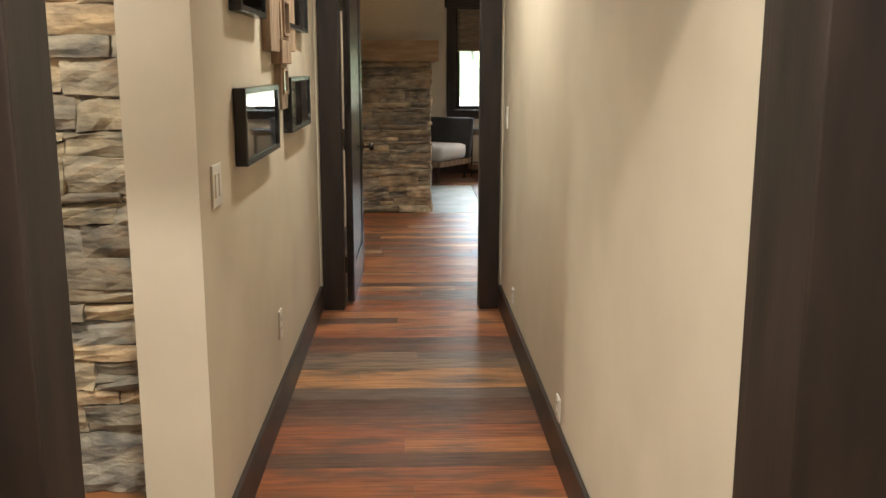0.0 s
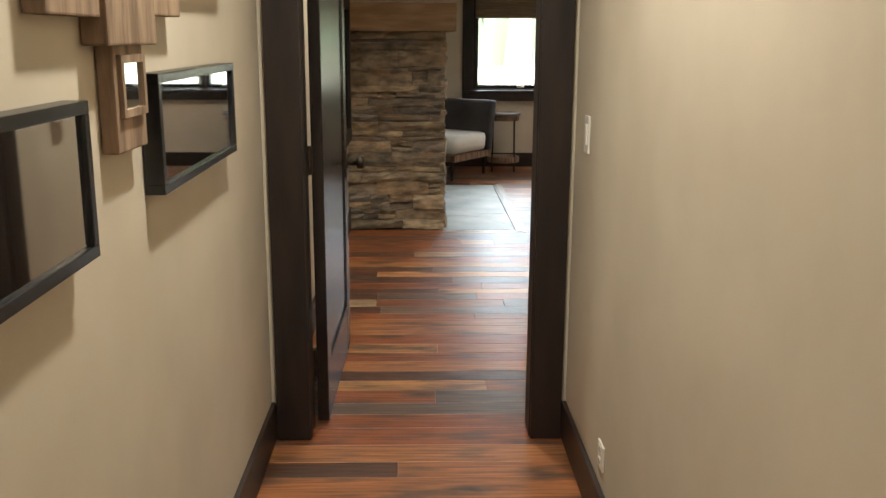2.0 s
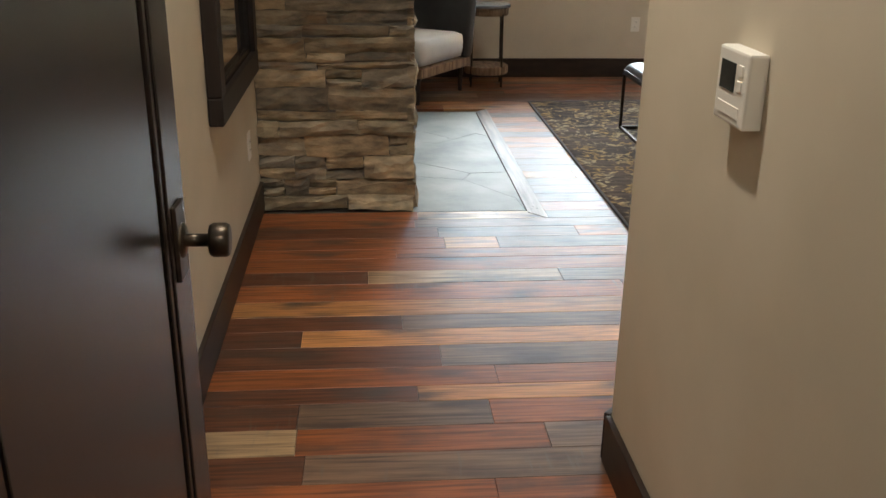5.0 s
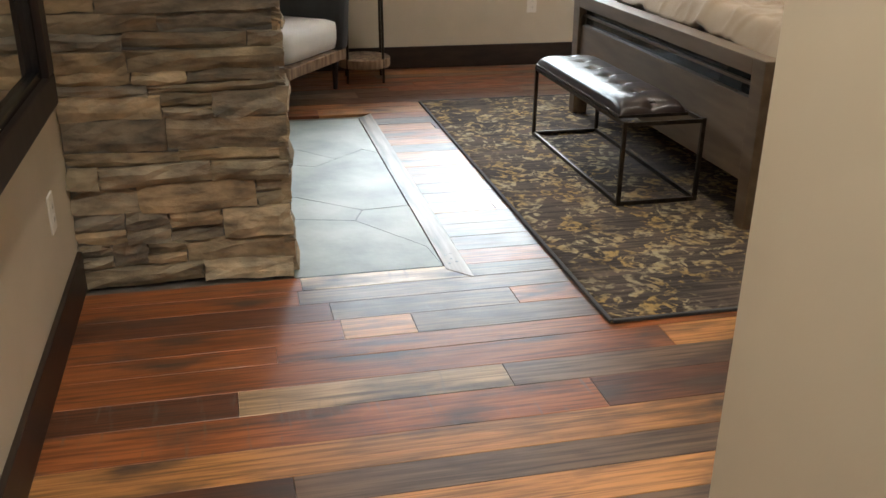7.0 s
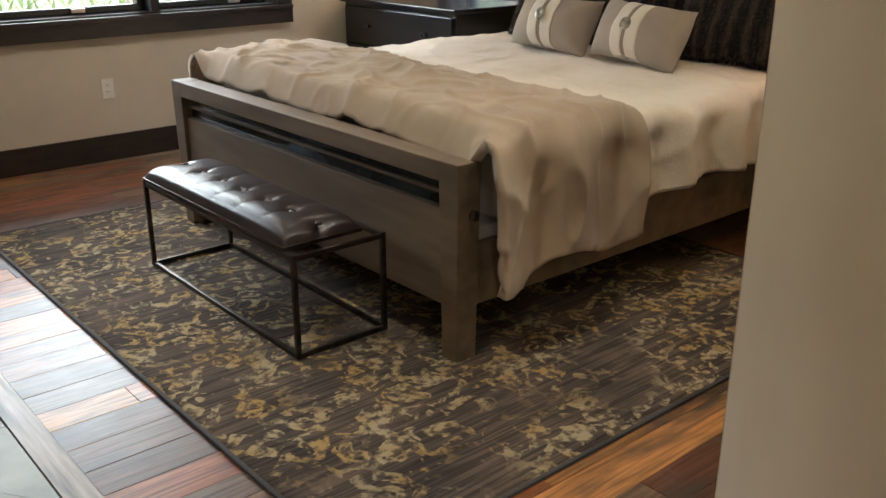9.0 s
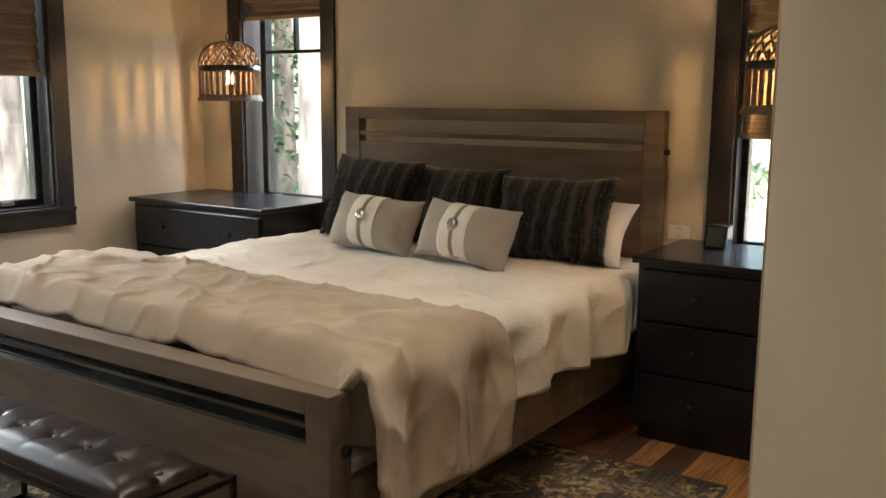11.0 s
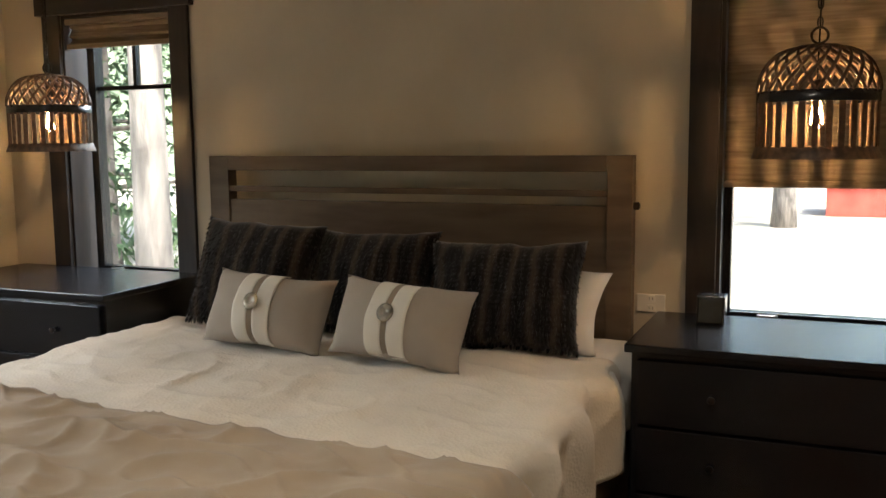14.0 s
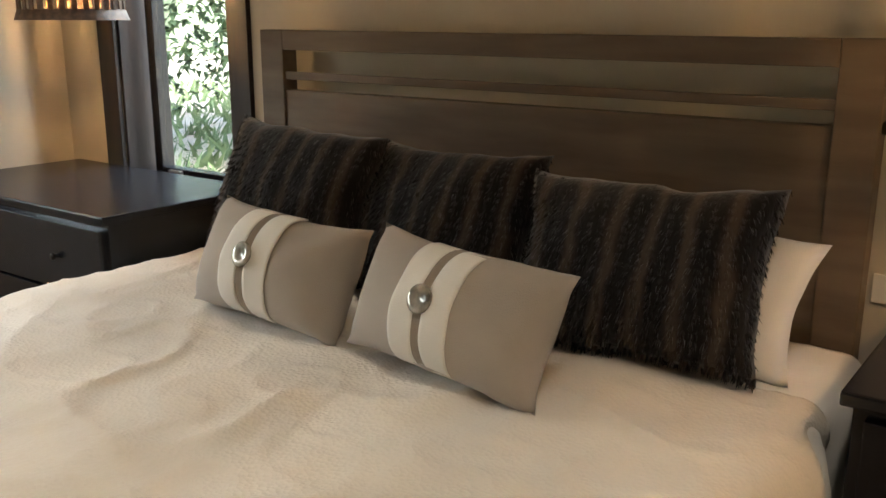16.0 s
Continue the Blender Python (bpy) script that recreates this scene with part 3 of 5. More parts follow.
def roman_blind(axis, a0, a1, wall, top, bottom, folds, label):
    """A woven wooden roman blind: soft horizontal folds, gathered at the foot."""
    mid = (a0 + a1) / 2
    at = (mid, wall + 0.03, bottom) if axis == "x" else (wall + 0.03, mid, bottom)
    r = thing("roman_blind", at, label, "blind", "window blinds")
    bm = bmesh.new()
    n = folds * 8

    def f(i, j):
        s = i * folds
        q = s - math.floor(s)
        d = 0.022 - 0.030 * (q ** 0.7) * (0.55 + 0.45 * i)
        z = top - (top - bottom) * i
        u = a0 + (a1 - a0) * j
        d += 0.003 * noise.noise((u * 6, z * 9, 3))
        return (u, wall + 0.035 + d, z) if axis == "x" else (wall + 0.035 + d, u, z)

    grid(bm, n, 14, f)
    ob = part("fabric", bm, M_BLIND, r, "", True)
    sol = ob.modifiers.new("solid", "SOLIDIFY")
    sol.thickness = 0.006
    hr = (a0, a1, wall + 0.005, wall + 0.06, top - 0.03, top) if axis == "x" else (wall + 0.005, wall + 0.06, a0, a1, top - 0.03, top)
    part("headrail", boxes(hr, bevel=0.003), M_BLIND, r)
    br = (a0, a1, wall + 0.012, wall + 0.032, bottom - 0.006, bottom + 0.02) if axis == "x" else (wall + 0.012, wall + 0.032, a0, a1, bottom - 0.006, bottom + 0.02)
    part("bottom_bar", boxes(br, bevel=0.003), M_BLIND, r)


roman_blind("y", EL[0] + 0.02, EL[1] - 0.02, XE, 2.23, 2.08, 3, "brown woven wooden blind, rolled nearly all the way up")
roman_blind("y", ER[0] + 0.02, ER[1] - 0.02, XE, 2.23, 1.38, 7, "brown woven wooden blind, lowered halfway")
for a0, a1 in ((1.05, 1.79), (1.86, 3.00), (3.07, 3.87)):
    roman_blind("x", a0, a1, YN, 2.23, 1.68, 6, "brown woven wooden blind, lowered a third of the way")


# ---- hallway things ----
def wall_frame(y0, y1, z0, z1, label):
    f = thing("framed_mirror", (XL, (y0 + y1) / 2, z0), label, "mirror", "hallway mirrors")
    D, w = 0.042, 0.02
    part("frame", boxes((XL + 0.002, XL + D, y0, y1, z0, z0 + w), (XL + 0.002, XL + D, y0, y1, z1 - w, z1), (XL + 0.002, XL + D, y0, y0 + w, z0 + w, z1 - w), (XL + 0.002, XL + D, y1 - w, y1, z0 + w, z1 - w), bevel=0.002), M_BLACK, f, "black box frame")
    part("mirror", boxes((XL + 0.002, XL + 0.034, y0 + w, y1 - w, z0 + w, z1 - w)), M_MIRROR, f, "long mirror glass")


wall_frame(2.91, 3.64, 1.13, 1.375, "long mirror in a thin black box frame")
wall_frame(4.03, 4.77, 1.16, 1.40, "small mirror in a thin black box frame")
wall_frame(2.91, 3.40, 1.61, 1.86, "small mirror in a thin black box frame")
wall_frame(4.02, 4.75, 1.61, 1.86, "small mirror in a thin black box frame")


def wall_cross():
    c = thing("wall_cross", (XL, 3.88, 1.27), "rustic barn-wood cross with small inset mirrors", "wall art")
    x = XL + 0.002

    def plank(y0, y1, z0, z1, t, label=""):
        part("board", boxes((x, x + t, y0, y1, z0, z1), bevel=0.004), M_RECLAIM, c, label)

    plank(3.80, 3.97, 1.27, 1.47, 0.030)
    plank(3.74, 4.02, 1.455, 1.55, 0.045)
    plank(3.76, 4.00, 1.55, 2.05, 0.040)
    plank(3.52, 3.76, 1.50, 1.74, 0.035)
    plank(4.00, 4.25, 1.51, 1.74, 0.035)
    plank(3.72, 4.04, 2.05, 2.12, 0.045)
    for y0, y1, z0, z1, t in ((3.83, 3.94, 1.345, 1.425, 0.033), (3.82, 3.95, 1.58, 1.70, 0.044)):
        part("mirror", boxes((x + t - 0.004, x + t, y0, y1, z0, z1)), M_MIRROR, c, "small inset mirror")
        part("mirror_frame", boxes((x + t - 0.004, x + t + 0.006, y0 - 0.014, y0, z0 - 0.014, z1 + 0.014), (x + t - 0.004, x + t + 0.006, y1, y1 + 0.014, z0 - 0.014, z1 + 0.014), (x + t - 0.004, x + t + 0.006, y0, y1, z0 - 0.014, z0), (x + t - 0.004, x + t + 0.006, y0, y1, z1, z1 + 0.014)), M_RECLAIM, c)


wall_cross()


def plate(at, facing, w, h, kind, label, category):
    """A wall plate that faces +x, -x, -y or -x; kind: 'rocker' or 'outlet'."""
    p = thing("light_switch" if kind == "rocker" else "power_outlet", at, label, category, "wall plates")
    turn = Matrix.Rotation(radians({"x": 90, "-x": -90, "-y": 0}[facing]), 4, "Z")

    def q(name, specs, m, bevel=0.001, lab=""):
        ob = solid(name, boxes(*specs, bevel=bevel), m)
        ob.parent = p
        tagged(ob, lab)

    q("cover", [(-w / 2, w / 2, -0.007, -0.0005, -h / 2, h / 2)], M_WHITE, 0.002)
    if kind == "rocker":
        k = max(1, round(w / 0.07))
        for i in range(k):
            c = (i - (k - 1) / 2) * 0.046
            q("rocker", [(c - 0.016, c + 0.016, -0.011, -0.006, -0.033, 0.033)], M_WHITE, 0.002)
    else:
        for z in (-0.02, 0.02):
            q("socket", [(-0.016, 0.016, -0.009, -0.006, z - 0.014, z + 0.014)], M_WHITE, 0.002)
            q("slots", [(-0.008, -0.006, -0.0096, -0.0085, z - 0.006, z + 0.006), (0.006, 0.008, -0.0096, -0.0085, z - 0.006, z + 0.006)], M_BLACK, 0)
    p.rotation_euler = turn.to_euler()


plate((XL, 2.61, 1.11), "x", 0.115, 0.12, "rocker", "white double rocker switch plate", "light switch")
plate((XR, 5.18, 1.165), "-x", 0.075, 0.12, "rocker", "white rocker switch plate", "light switch")
plate((XS, 6.05, 1.50), "-x", 0.075, 0.12, "rocker", "white rocker switch plate", "light switch")
plate((XL, 3.73, 0.385), "x", 0.075, 0.12, "outlet", "white wall outlet above the baseboard", "outlet")
plate((XR, 4.74, 0.245), "-x", 0.075, 0.08, "outlet", "small white wall outlet above the baseboard", "outlet")
plate((XR, 3.20, 0.20), "-x", 0.075, 0.09, "outlet", "small white wall outlet above the baseboard", "outlet")
plate((XL, 8.93, 0.41), "x", 0.075, 0.12, "outlet", "white wall outlet above the baseboard", "outlet")
plate((2.68, YN, 0.447), "-y", 0.075, 0.12, "outlet", "white wall outlet under the window", "outlet")
plate((XE, 9.23, 0.89), "-x", 0.115, 0.075, "outlet", "white wall outlet beside the headboard", "outlet")


def thermostat():
    t = thing("thermostat", (XS, 6.44, 1.09), "white programmable wall thermostat with a grey display", "thermostat")
    y0, y1, z0, z1 = 6.375, 6.505, 1.09, 1.215
    part("body", boxes((XS - 0.034, XS, y0, y1, z0, z1), bevel=0.005), M_WHITE, t)
    part("display", boxes((XS - 0.0355, XS - 0.033, y0 + 0.05, y1 - 0.018, z0 + 0.055, z1 - 0.022)), M_SCREEN, t, "dark grey display")
    for i in range(2):
        part("button", boxes((XS - 0.037, XS - 0.033, y0 + 0.017, y0 + 0.036, z0 + 0.06 + i * 0.026, z0 + 0.078 + i * 0.026), bevel=0.002), M_WHITE, t)
    part("flap", boxes((XS - 0.036, XS - 0.033, y0 + 0.02, y1 - 0.02, z0 + 0.014, z0 + 0.034), bevel=0.001), M_WHITE, t)


thermostat()


def framed_mirror():
    y0, y1, z0, z1, w = 7.98, 9.05, 0.72, 1.75, 0.095
    f = thing("wall_mirror", (XL, 8.5, z0), "dark wood framed mirror beside the stone fireplace", "mirror")
    x = XL + 0.002
    part("frame", boxes((x, x + 0.05, y0, y1, z0, z0 + w), (x, x + 0.05, y0, y1, z1 - w, z1), (x, x + 0.05, y0, y0 + w, z0 + w, z1 - w), (x, x + 0.05, y1 - w, y1, z0 + w, z1 - w), bevel=0.006), M_DARK, f)
    part("inner_frame", boxes((x, x + 0.03, y0 + w, y1 - w, z0 + w, z0 + w + 0.025), (x, x + 0.03, y0 + w, y0 + w + 0.025, z0 + w + 0.025, z1 - w), (x, x + 0.03, y1 - w - 0.025, y1 - w, z0 + w + 0.025, z1 - w)), M_BLACK, f)
    part("mirror", boxes((x, x + 0.012, y0 + w, y1 - w, z0 + w, z1 - w)), M_MIRROR, f)


framed_mirror()


def recessed_light(x, y, z):
    r = thing("downlight", (x, y, z), "round recessed ceiling downlight", "ceiling light", "downlights")
    part("ring", lathe(bmesh.new(), [(0.058, -0.002), (0.075, -0.006), (0.08, -0.002), (0.08, 0.0)], (x, y, z), 32, False), M_WHITE, r, "", True)
    part("lens", lathe(bmesh.new(), [(0.057, -0.002), (0.03, -0.0015)], (x, y, z), 24), M_DIFF, r)


# the added lamp by the stone wall gets a fixture too
for x, y, z, watts in DOWNLIGHTS:
    recessed_light(x, y, z)

# ---- bed ----
BY0, BY1 = 9.28, 11.36


def bed():
    b = thing("bed", (3.7, 10.32, 0.012), "king-size taupe wooden bed with slatted headboard", "bed")
    # footboard
    for y0, y1 in ((BY0, BY0 + 0.095), (BY1 - 0.095, BY1)):
        t = boxes((2.455, 2.56, y0, y1, 0.012, 0.715), bevel=0.004)
        for v in t.verts:
            if v.co.z < 0.1:
                v.co.x = 2.508 + (v.co.x - 2.508) * 0.82
                v.co.y = (y0 + y1) / 2 + (v.co.y - (y0 + y1) / 2) * 0.82
        part("footboard_post", t, M_BED, b)
    part("footboard_rail", boxes((2.455, 2.56, BY0 + 0.095, BY1 - 0.095, 0.645, 0.714), bevel=0.004), M_BED, b)
    part("footboard_panel", boxes((2.475, 2.54, BY0 + 0.095, BY1 - 0.095, 0.20, 0.545), bevel=0.004), M_BED, b)
    part("footboard_inlay", boxes((2.505, 2.53, BY0 + 0.095, BY1 - 0.095, 0.545, 0.645)), M_BLUEGLASS, b, "dark glossy inlay strip")
    part("footboard_slat", boxes((2.485, 2.505, BY0 + 0.095, BY1 - 0.095, 0.592, 0.604)), M_BED, b)
    for y0, y1 in ((BY0 + 0.02, BY0 + 0.055), (BY1 - 0.055, BY1 - 0.02)):
        part("side_rail", boxes((2.56, 4.98, y0, y1, 0.20, 0.42), bevel=0.004), M_BED, b)
    for y in (BY0 - 0.004, BY1 + 0.004):
        k = lathe(bmesh.new(), [(0.02, -0.004), (0.02, 0.006), (0.013, 0.012)], sides=16)
        k.transform(Matrix.Translation((2.525, y, 0.535)) @ Matrix.Rotation(radians(90 if y < 10 else -90), 4, "X"))
        part("bolt_cap", k, M_METAL, b)
    # headboard
    for y0, y1 in ((BY0 + 0.01, BY0 + 0.115), (BY1 - 0.115, BY1 - 0.005)):
        part("headboard_post", boxes((4.975, 5.045, y0, y1, 0.012, 1.505), bevel=0.004), M_BED, b)
    i0, i1 = BY0 + 0.115, BY1 - 0.115
    part("headboard_rail", boxes((4.975, 5.045, i0, i1, 1.437, 1.504), bevel=0.004), M_BED, b)
    part("headboard_slat", boxes((4.985, 5.005, i0, i1, 1.335, 1.362), bevel=0.003), M_BED, b)
    part("headboard_panel", boxes((4.985, 5.035, i0, i1, 0.25, 1.298), bevel=0.004), M_BED, b)
    part("mattress_base", boxes((2.565, 4.97, BY0 + 0.06, BY1 - 0.06, 0.28, 0.46), bevel=0.01), M_SHEET, b)
    k = lathe(bmesh.new(), [(0.016, 0), (0.016, 0.02), (0.01, 0.026)], sides=14)
    k.transform(Matrix.Translation((5.01, BY0 + 0.012, 1.30)) @ Matrix.Rotation(radians(90), 4, "X"))
    part("bolt_cap", k, M_METAL, b)


bed()
MT = 0.738
mattress = thing("mattress", (3.76, 10.32, 0.46), "thick white mattress on the bed", "mattress")
part("mattress_body", boxes((2.69, 4.965, BY0 + 0.045, BY1 - 0.045, 0.46, MT), bevel=0.05), M_SHEET, mattress, "", True)


def drape(x0, x1, top, hang_s, hang_n, puff, seed, wrinkle, nx=90, ny=110, skew=0.0, tuck=False):
    """A cloth laid across the bed and hanging down both sides. hang_s(i), hang_n(i): lengths of the hanging edges along the bed."""
    bm = bmesh.new()
    ys, yn = BY0 + 0.03, BY1 - 0.03
    R = 0.07

    def f(i, j):
        hs, hn = hang_s(i), hang_n(i)
        flat = yn - ys
        s = -hs + j * (hs + flat + hn)
        if s < 0:
            d = -s
            a = min(d / R, math.pi / 2)
            y, z = ys - R * math.sin(a), top - R * (1 - math.cos(a)) - max(0, d - R * math.pi / 2)
            fall = d
        elif s > flat:
            d = s - flat
            a = min(d / R, math.pi / 2)
            y, z = yn + R * math.sin(a), top - R * (1 - math.cos(a)) - max(0, d - R * math.pi / 2)
            fall = d
        else:
            y, z, fall = ys + s, top, 0
        x = x0 + (x1 - x0) * i + skew * (j - 0.5)
        p = Vector((x, y, z))
        cr = 1 - abs(noise.noise((x * 2.6 + y * 1.1 + seed, y * 2.2 - x * 1.3, z * 2 + 4))) * 2.6
        cr = max(0.0, cr) ** 3 + 0.6 * max(0.0, 1 - abs(noise.noise((x * 5.5 - y * 2 + seed, y * 5 + x, z * 4 + 9))) * 3) ** 3
        w = 1.1 * cr + noise.noise((x * 3.1 + seed, y * 3.1, z * 2)) + 0.5 * noise.noise((x * 8 + seed, y * 7, z * 5 + 2)) + 0.22 * noise.noise((x * 19 + seed, y * 17, z * 9))
        ridge = abs(noise.noise((x * 4.3 + y * 2.0 + seed, y * 3.3 - x * 1.7, 7.7)))
        edge = min(1, min(i, 1 - i) * 12)
        if fall > 0:
            k = min(1, fall / 0.15)
            out = wrinkle * 0.9 * w + k * 0.035 * math.sin(x * 17 + seed + 1.5 * noise.noise((x * 3, seed, 0)))
            p.y += (out + 0.010 * k + puff * 1.6) * (-1 if s < 0 else 1)
            p.x += 0.02 * k * noise.noise((x * 5, z * 6, seed))
        p.z += (1 - min(1, fall / 0.1)) * (wrinkle * (w + 0.9 * (0.35 - ridge)) + puff * (0.55 + 0.45 * edge))
        if tuck and i < 0.12 and fall == 0:
            p.z -= 0.10 * (1 - i / 0.12) ** 2
        return p

    grid(bm, nx, ny, f)
    return bm


def cloth(name, at, bm, m, thick, label, category):
    t = thing(name, at, label, category)
    ob = part("cloth", bm, m, t, "", True)
    s = ob.modifiers.new("thick", "SOLIDIFY")
    s.thickness, s.offset = thick, -1
    return t


cloth("sheet", (4.7, 10.3, MT), drape(4.3, 4.955, MT + 0.012, lambda i: 0.30 + 0.05 * math.sin(i * 5), lambda i: 0.25, 0.0, 21.0, 0.006, 40, 120), M_SHEET, 0.004, "white sheet at the head of the bed", "sheet")
cloth("blanket", (3.9, 10.3, MT), drape(2.9, 4.62, MT + 0.028, lambda i: 0.40 - 0.05 * i + 0.02 * math.sin(i * 9), lambda i: 0.30, 0.0, 3.0, 0.010, 150, 170, 0.10), M_COVER, 0.008, "cream waffle-weave blanket spread over the bed", "blanket")


def duvet():
    bm = drape(2.565, 3.30, MT + 0.045, lambda i: 0.50 - 0.10 * max(0, i - 0.55) + 0.045 * math.sin(i * 8.5 + 0.6), lambda i: 0.40, 0.045, 9.0, 0.020, 110, 200, 0.12, True)
    bm.verts.ensure_lookup_table()
    return bm


cloth("duvet", (2.95, 10.3, MT), duvet(), M_DUVET, 0.035, "rumpled tan duvet folded across the foot of the bed", "duvet")


def pillow_mesh(w, h, t, seed, power=0.42, fuzz=0, soft=0.012):
    """Pillow standing in the local xz plane, its foot at z = 0, facing -y."""
    bm = bmesh.new()
    N = 22

    def f(sgn):
        def g(i, j):
            u, v = 2 * i - 1, 2 * j - 1
            d = max(0.0, (1 - u * u) * (1 - v * v)) ** power
            pinch_u, pinch_v = 1 - 0.09 * (1 - v * v) * abs(u) ** 3, 1 - 0.09 * (1 - u * u) * abs(v) ** 3
            x, z = u * w / 2 * pinch_u, h / 2 + v * h / 2 * pinch_v
            y = sgn * t / 2 * d
            e = soft * (noise.noise((x * 7 + seed, z * 7, sgn * 2.0)) + 0.5 * noise.noise((x * 16 + seed, z * 16, sgn)))
            s = soft * (noise.noise((x * 7 + seed, z * 7, 0.5)) + 0.5 * noise.noise((x * 16 + seed, z * 16, 0.5)))
            return (x + s * 0.6, y + e * d, z + s * 0.6)
        return g

    grid(bm, N, N, f(-1))
    grid(bm, N, N, f(1))
    bmesh.ops.remove_doubles(bm, verts=bm.verts[:], dist=0.0006)
    bmesh.ops.recalc_face_normals(bm, faces=bm.faces[:])
    if fuzz:
        rng = random.Random(int(seed * 10))
        bm.faces.ensure_lookup_table()
        old = bm.faces[:]
        for k in range(fuzz):
            fc = rng.choice(old)
            vs = fc.verts
            a = [rng.random() for _ in vs]
            s = sum(a)
            p = sum((v.co * q for v, q in zip(vs, a)), Vector()) / s
            n = fc.normal if fc.normal.dot(p - Vector((0, 0, h / 2))) > 0 else -fc.normal
            side = n.cross(Vector((rng.uniform(-1, 1), rng.uniform(-1, 1), rng.uniform(-1, 1)))).normalized() * 0.0035
            tip = p + n * rng.uniform(0.005, 0.012) + Vector((rng.uniform(-0.005, 0.005), 0, -0.016))
            bm.faces.new([bm.verts.new(p - side), bm.verts.new(p + side), bm.verts.new(tip)])
    return bm


def pillow_part(name, bm, m, parent, label="", smooth=True):
    ob = solid(name, bm, m, smooth)
    ob.parent = parent
    return tagged(ob, label)


def fur_pillow(y, z, w, h, lean, turn, x, seed, roll=0):
    p = thing("fur_pillow", (x, y, z), "dark brown striped faux-fur pillow propped on the bed", "pillow", "fur pillows")
    pillow_part("pillow_body", pillow_mesh(w, h, 0.21, seed, 0.42, 14000, 0.022), M_FUR, p)
    p.rotation_euler = (pose(0, 0, 0, 0, 0, turn) @ pose(0, 0, 0, -lean) @ pose(0, 0, 0, 0, roll, 0)).to_euler()


ZT = MT + 0.044
fur_pillow(10.87, ZT - 0.01, 0.62, 0.49, 22, -90, 4.52, 1.3, 3)
fur_pillow(10.33, ZT, 0.60, 0.45, 24, -92, 4.60, 5.1, -1)
fur_pillow(9.71, ZT - 0.01, 0.64, 0.44, 22, -88, 4.54, 8.4, -1)
for y in (10.85, 9.72):
    p = thing("bed_pillow", (4.66, y, ZT - 0.02), "white bed pillow behind the fur pillows", "pillow", "bed pillows")
    pillow_part("pillow_body", pillow_mesh(0.74, 0.35, 0.17, y, 0.45, 0, 0.012), M_SHEET, p)
    p.rotation_euler = (pose(0, 0, 0, 0, 0, -90) @ pose(0, 0, 0, -26) @ pose(0, 0, 0, 0, 4, 0)).to_euler()


def band_pillow(y, x, turn, roll, seed):
    w, h, t = 0.545, 0.30, 0.25
    p = thing("throw_pillow", (x, y, ZT), "taupe throw pillow with ivory band and shell button", "pillow", "banded pillows")
    pillow_part("pillow_body", pillow_mesh(w, h, t, seed, 0.5, 0, 0.012), M_PILLOW, p)

    def strip(u0, u1, lift):
        bm = bmesh.new()

        def g(i, j):
            u, v = u0 + (u1 - u0) * i, (2 * j - 1) * 0.985
            d = max(0.0, (1 - u * u) * (1 - v * v)) ** 0.5
            x_, z = u * w / 2, h / 2 + v * h / 2 * (1 - 0.09 * (1 - u * u) * abs(v) ** 3)
            e = 0.012 * (noise.noise((x_ * 7 + seed, z * 7, -2.0)) + 0.5 * noise.noise((x_ * 16 + seed, z * 16, -1)))
            return (x_, -t / 2 * d + e * d - lift, z)

        grid(bm, 8, 26, g)
        return bm

    for u0, u1, m, nm, lift in ((-0.29, -0.045, M_BAND, "band", 0.004), (0.045, 0.29, M_BAND, "band", 0.004), (-0.05, 0.05, M_CORD, "cord", 0.003)):
        ob = pillow_part(nm, strip(u0, u1, lift), m, p, "ivory cloth band" if nm == "band" else "tan cord")
        s = ob.modifiers.new("thick", "SOLIDIFY")
        s.thickness, s.offset = 0.004, 0
    k = lathe(bmesh.new(), [(0.012, 0), (0.03, 0.002), (0.033, 0.006), (0.027, 0.011), (0.014, 0.011), (0.011, 0.008)], sides=28)
    k.transform(Matrix.Translation((0, -t / 2 - 0.004, h * 0.52)) @ Matrix.Rotation(radians(90), 4, "X"))
    pillow_part("button", k, M_SHELL, p, "round shell button")
    p.rotation_euler = (pose(0, 0, 0, 0, 0, turn) @ pose(0, 0, 0, -24) @ pose(0, 0, 0, 0, roll, 0)).to_euler()


band_pillow(10.56, 4.20, -90, 3, 2.2)
band_pillow(9.98, 4.17, -92, 4, 6.6)


# ---- dressers used as nightstands ----
def dresser(name, x0, y0, y1, top, label):
    d = thing(name, ((x0 + XE) / 2, (y0 + y1) / 2, 0), label, "nightstand", "black nightstands")
    xb = XE - 0.02
    part("body", boxes((x0 + 0.035, xb, y0 + 0.02, y1 - 0.02, 0.06, top - 0.03), bevel=0.003), M_BLACK, d)
    part("top", boxes((x0, xb, y0, y1, top - 0.03, top), bevel=0.006), M_BLACK, d)
    part("plinth", boxes((x0 + 0.06, xb, y0 + 0.04, y1 - 0.04, 0, 0.06)), M_BLACK, d)
    zs = np.linspace(0.09, top - 0.05, 4)
    for a, b in zip(zs, zs[1:]):
        dr = part("drawer", boxes((x0 + 0.012, x0 + 0.045, y0 + 0.045, y1 - 0.045, a + 0.005, b - 0.005), bevel=0.004), M_BLACK, d)
        for f in (0.25, 0.75):
            yk, zk = y0 + (y1 - y0) * f, (a + b) / 2
            k = lathe(bmesh.new(), [(0.006, 0), (0.006, 0.014), (0.013, 0.017), (0.013, 0.023), (0.009, 0.026)], sides=16)
            k.transform(Matrix.Translation((x0 + 0.013, yk, zk)) @ Matrix.Rotation(radians(-90), 4, "Y"))
            part("knob", k, M_METAL, dr, "small dark knob", True)


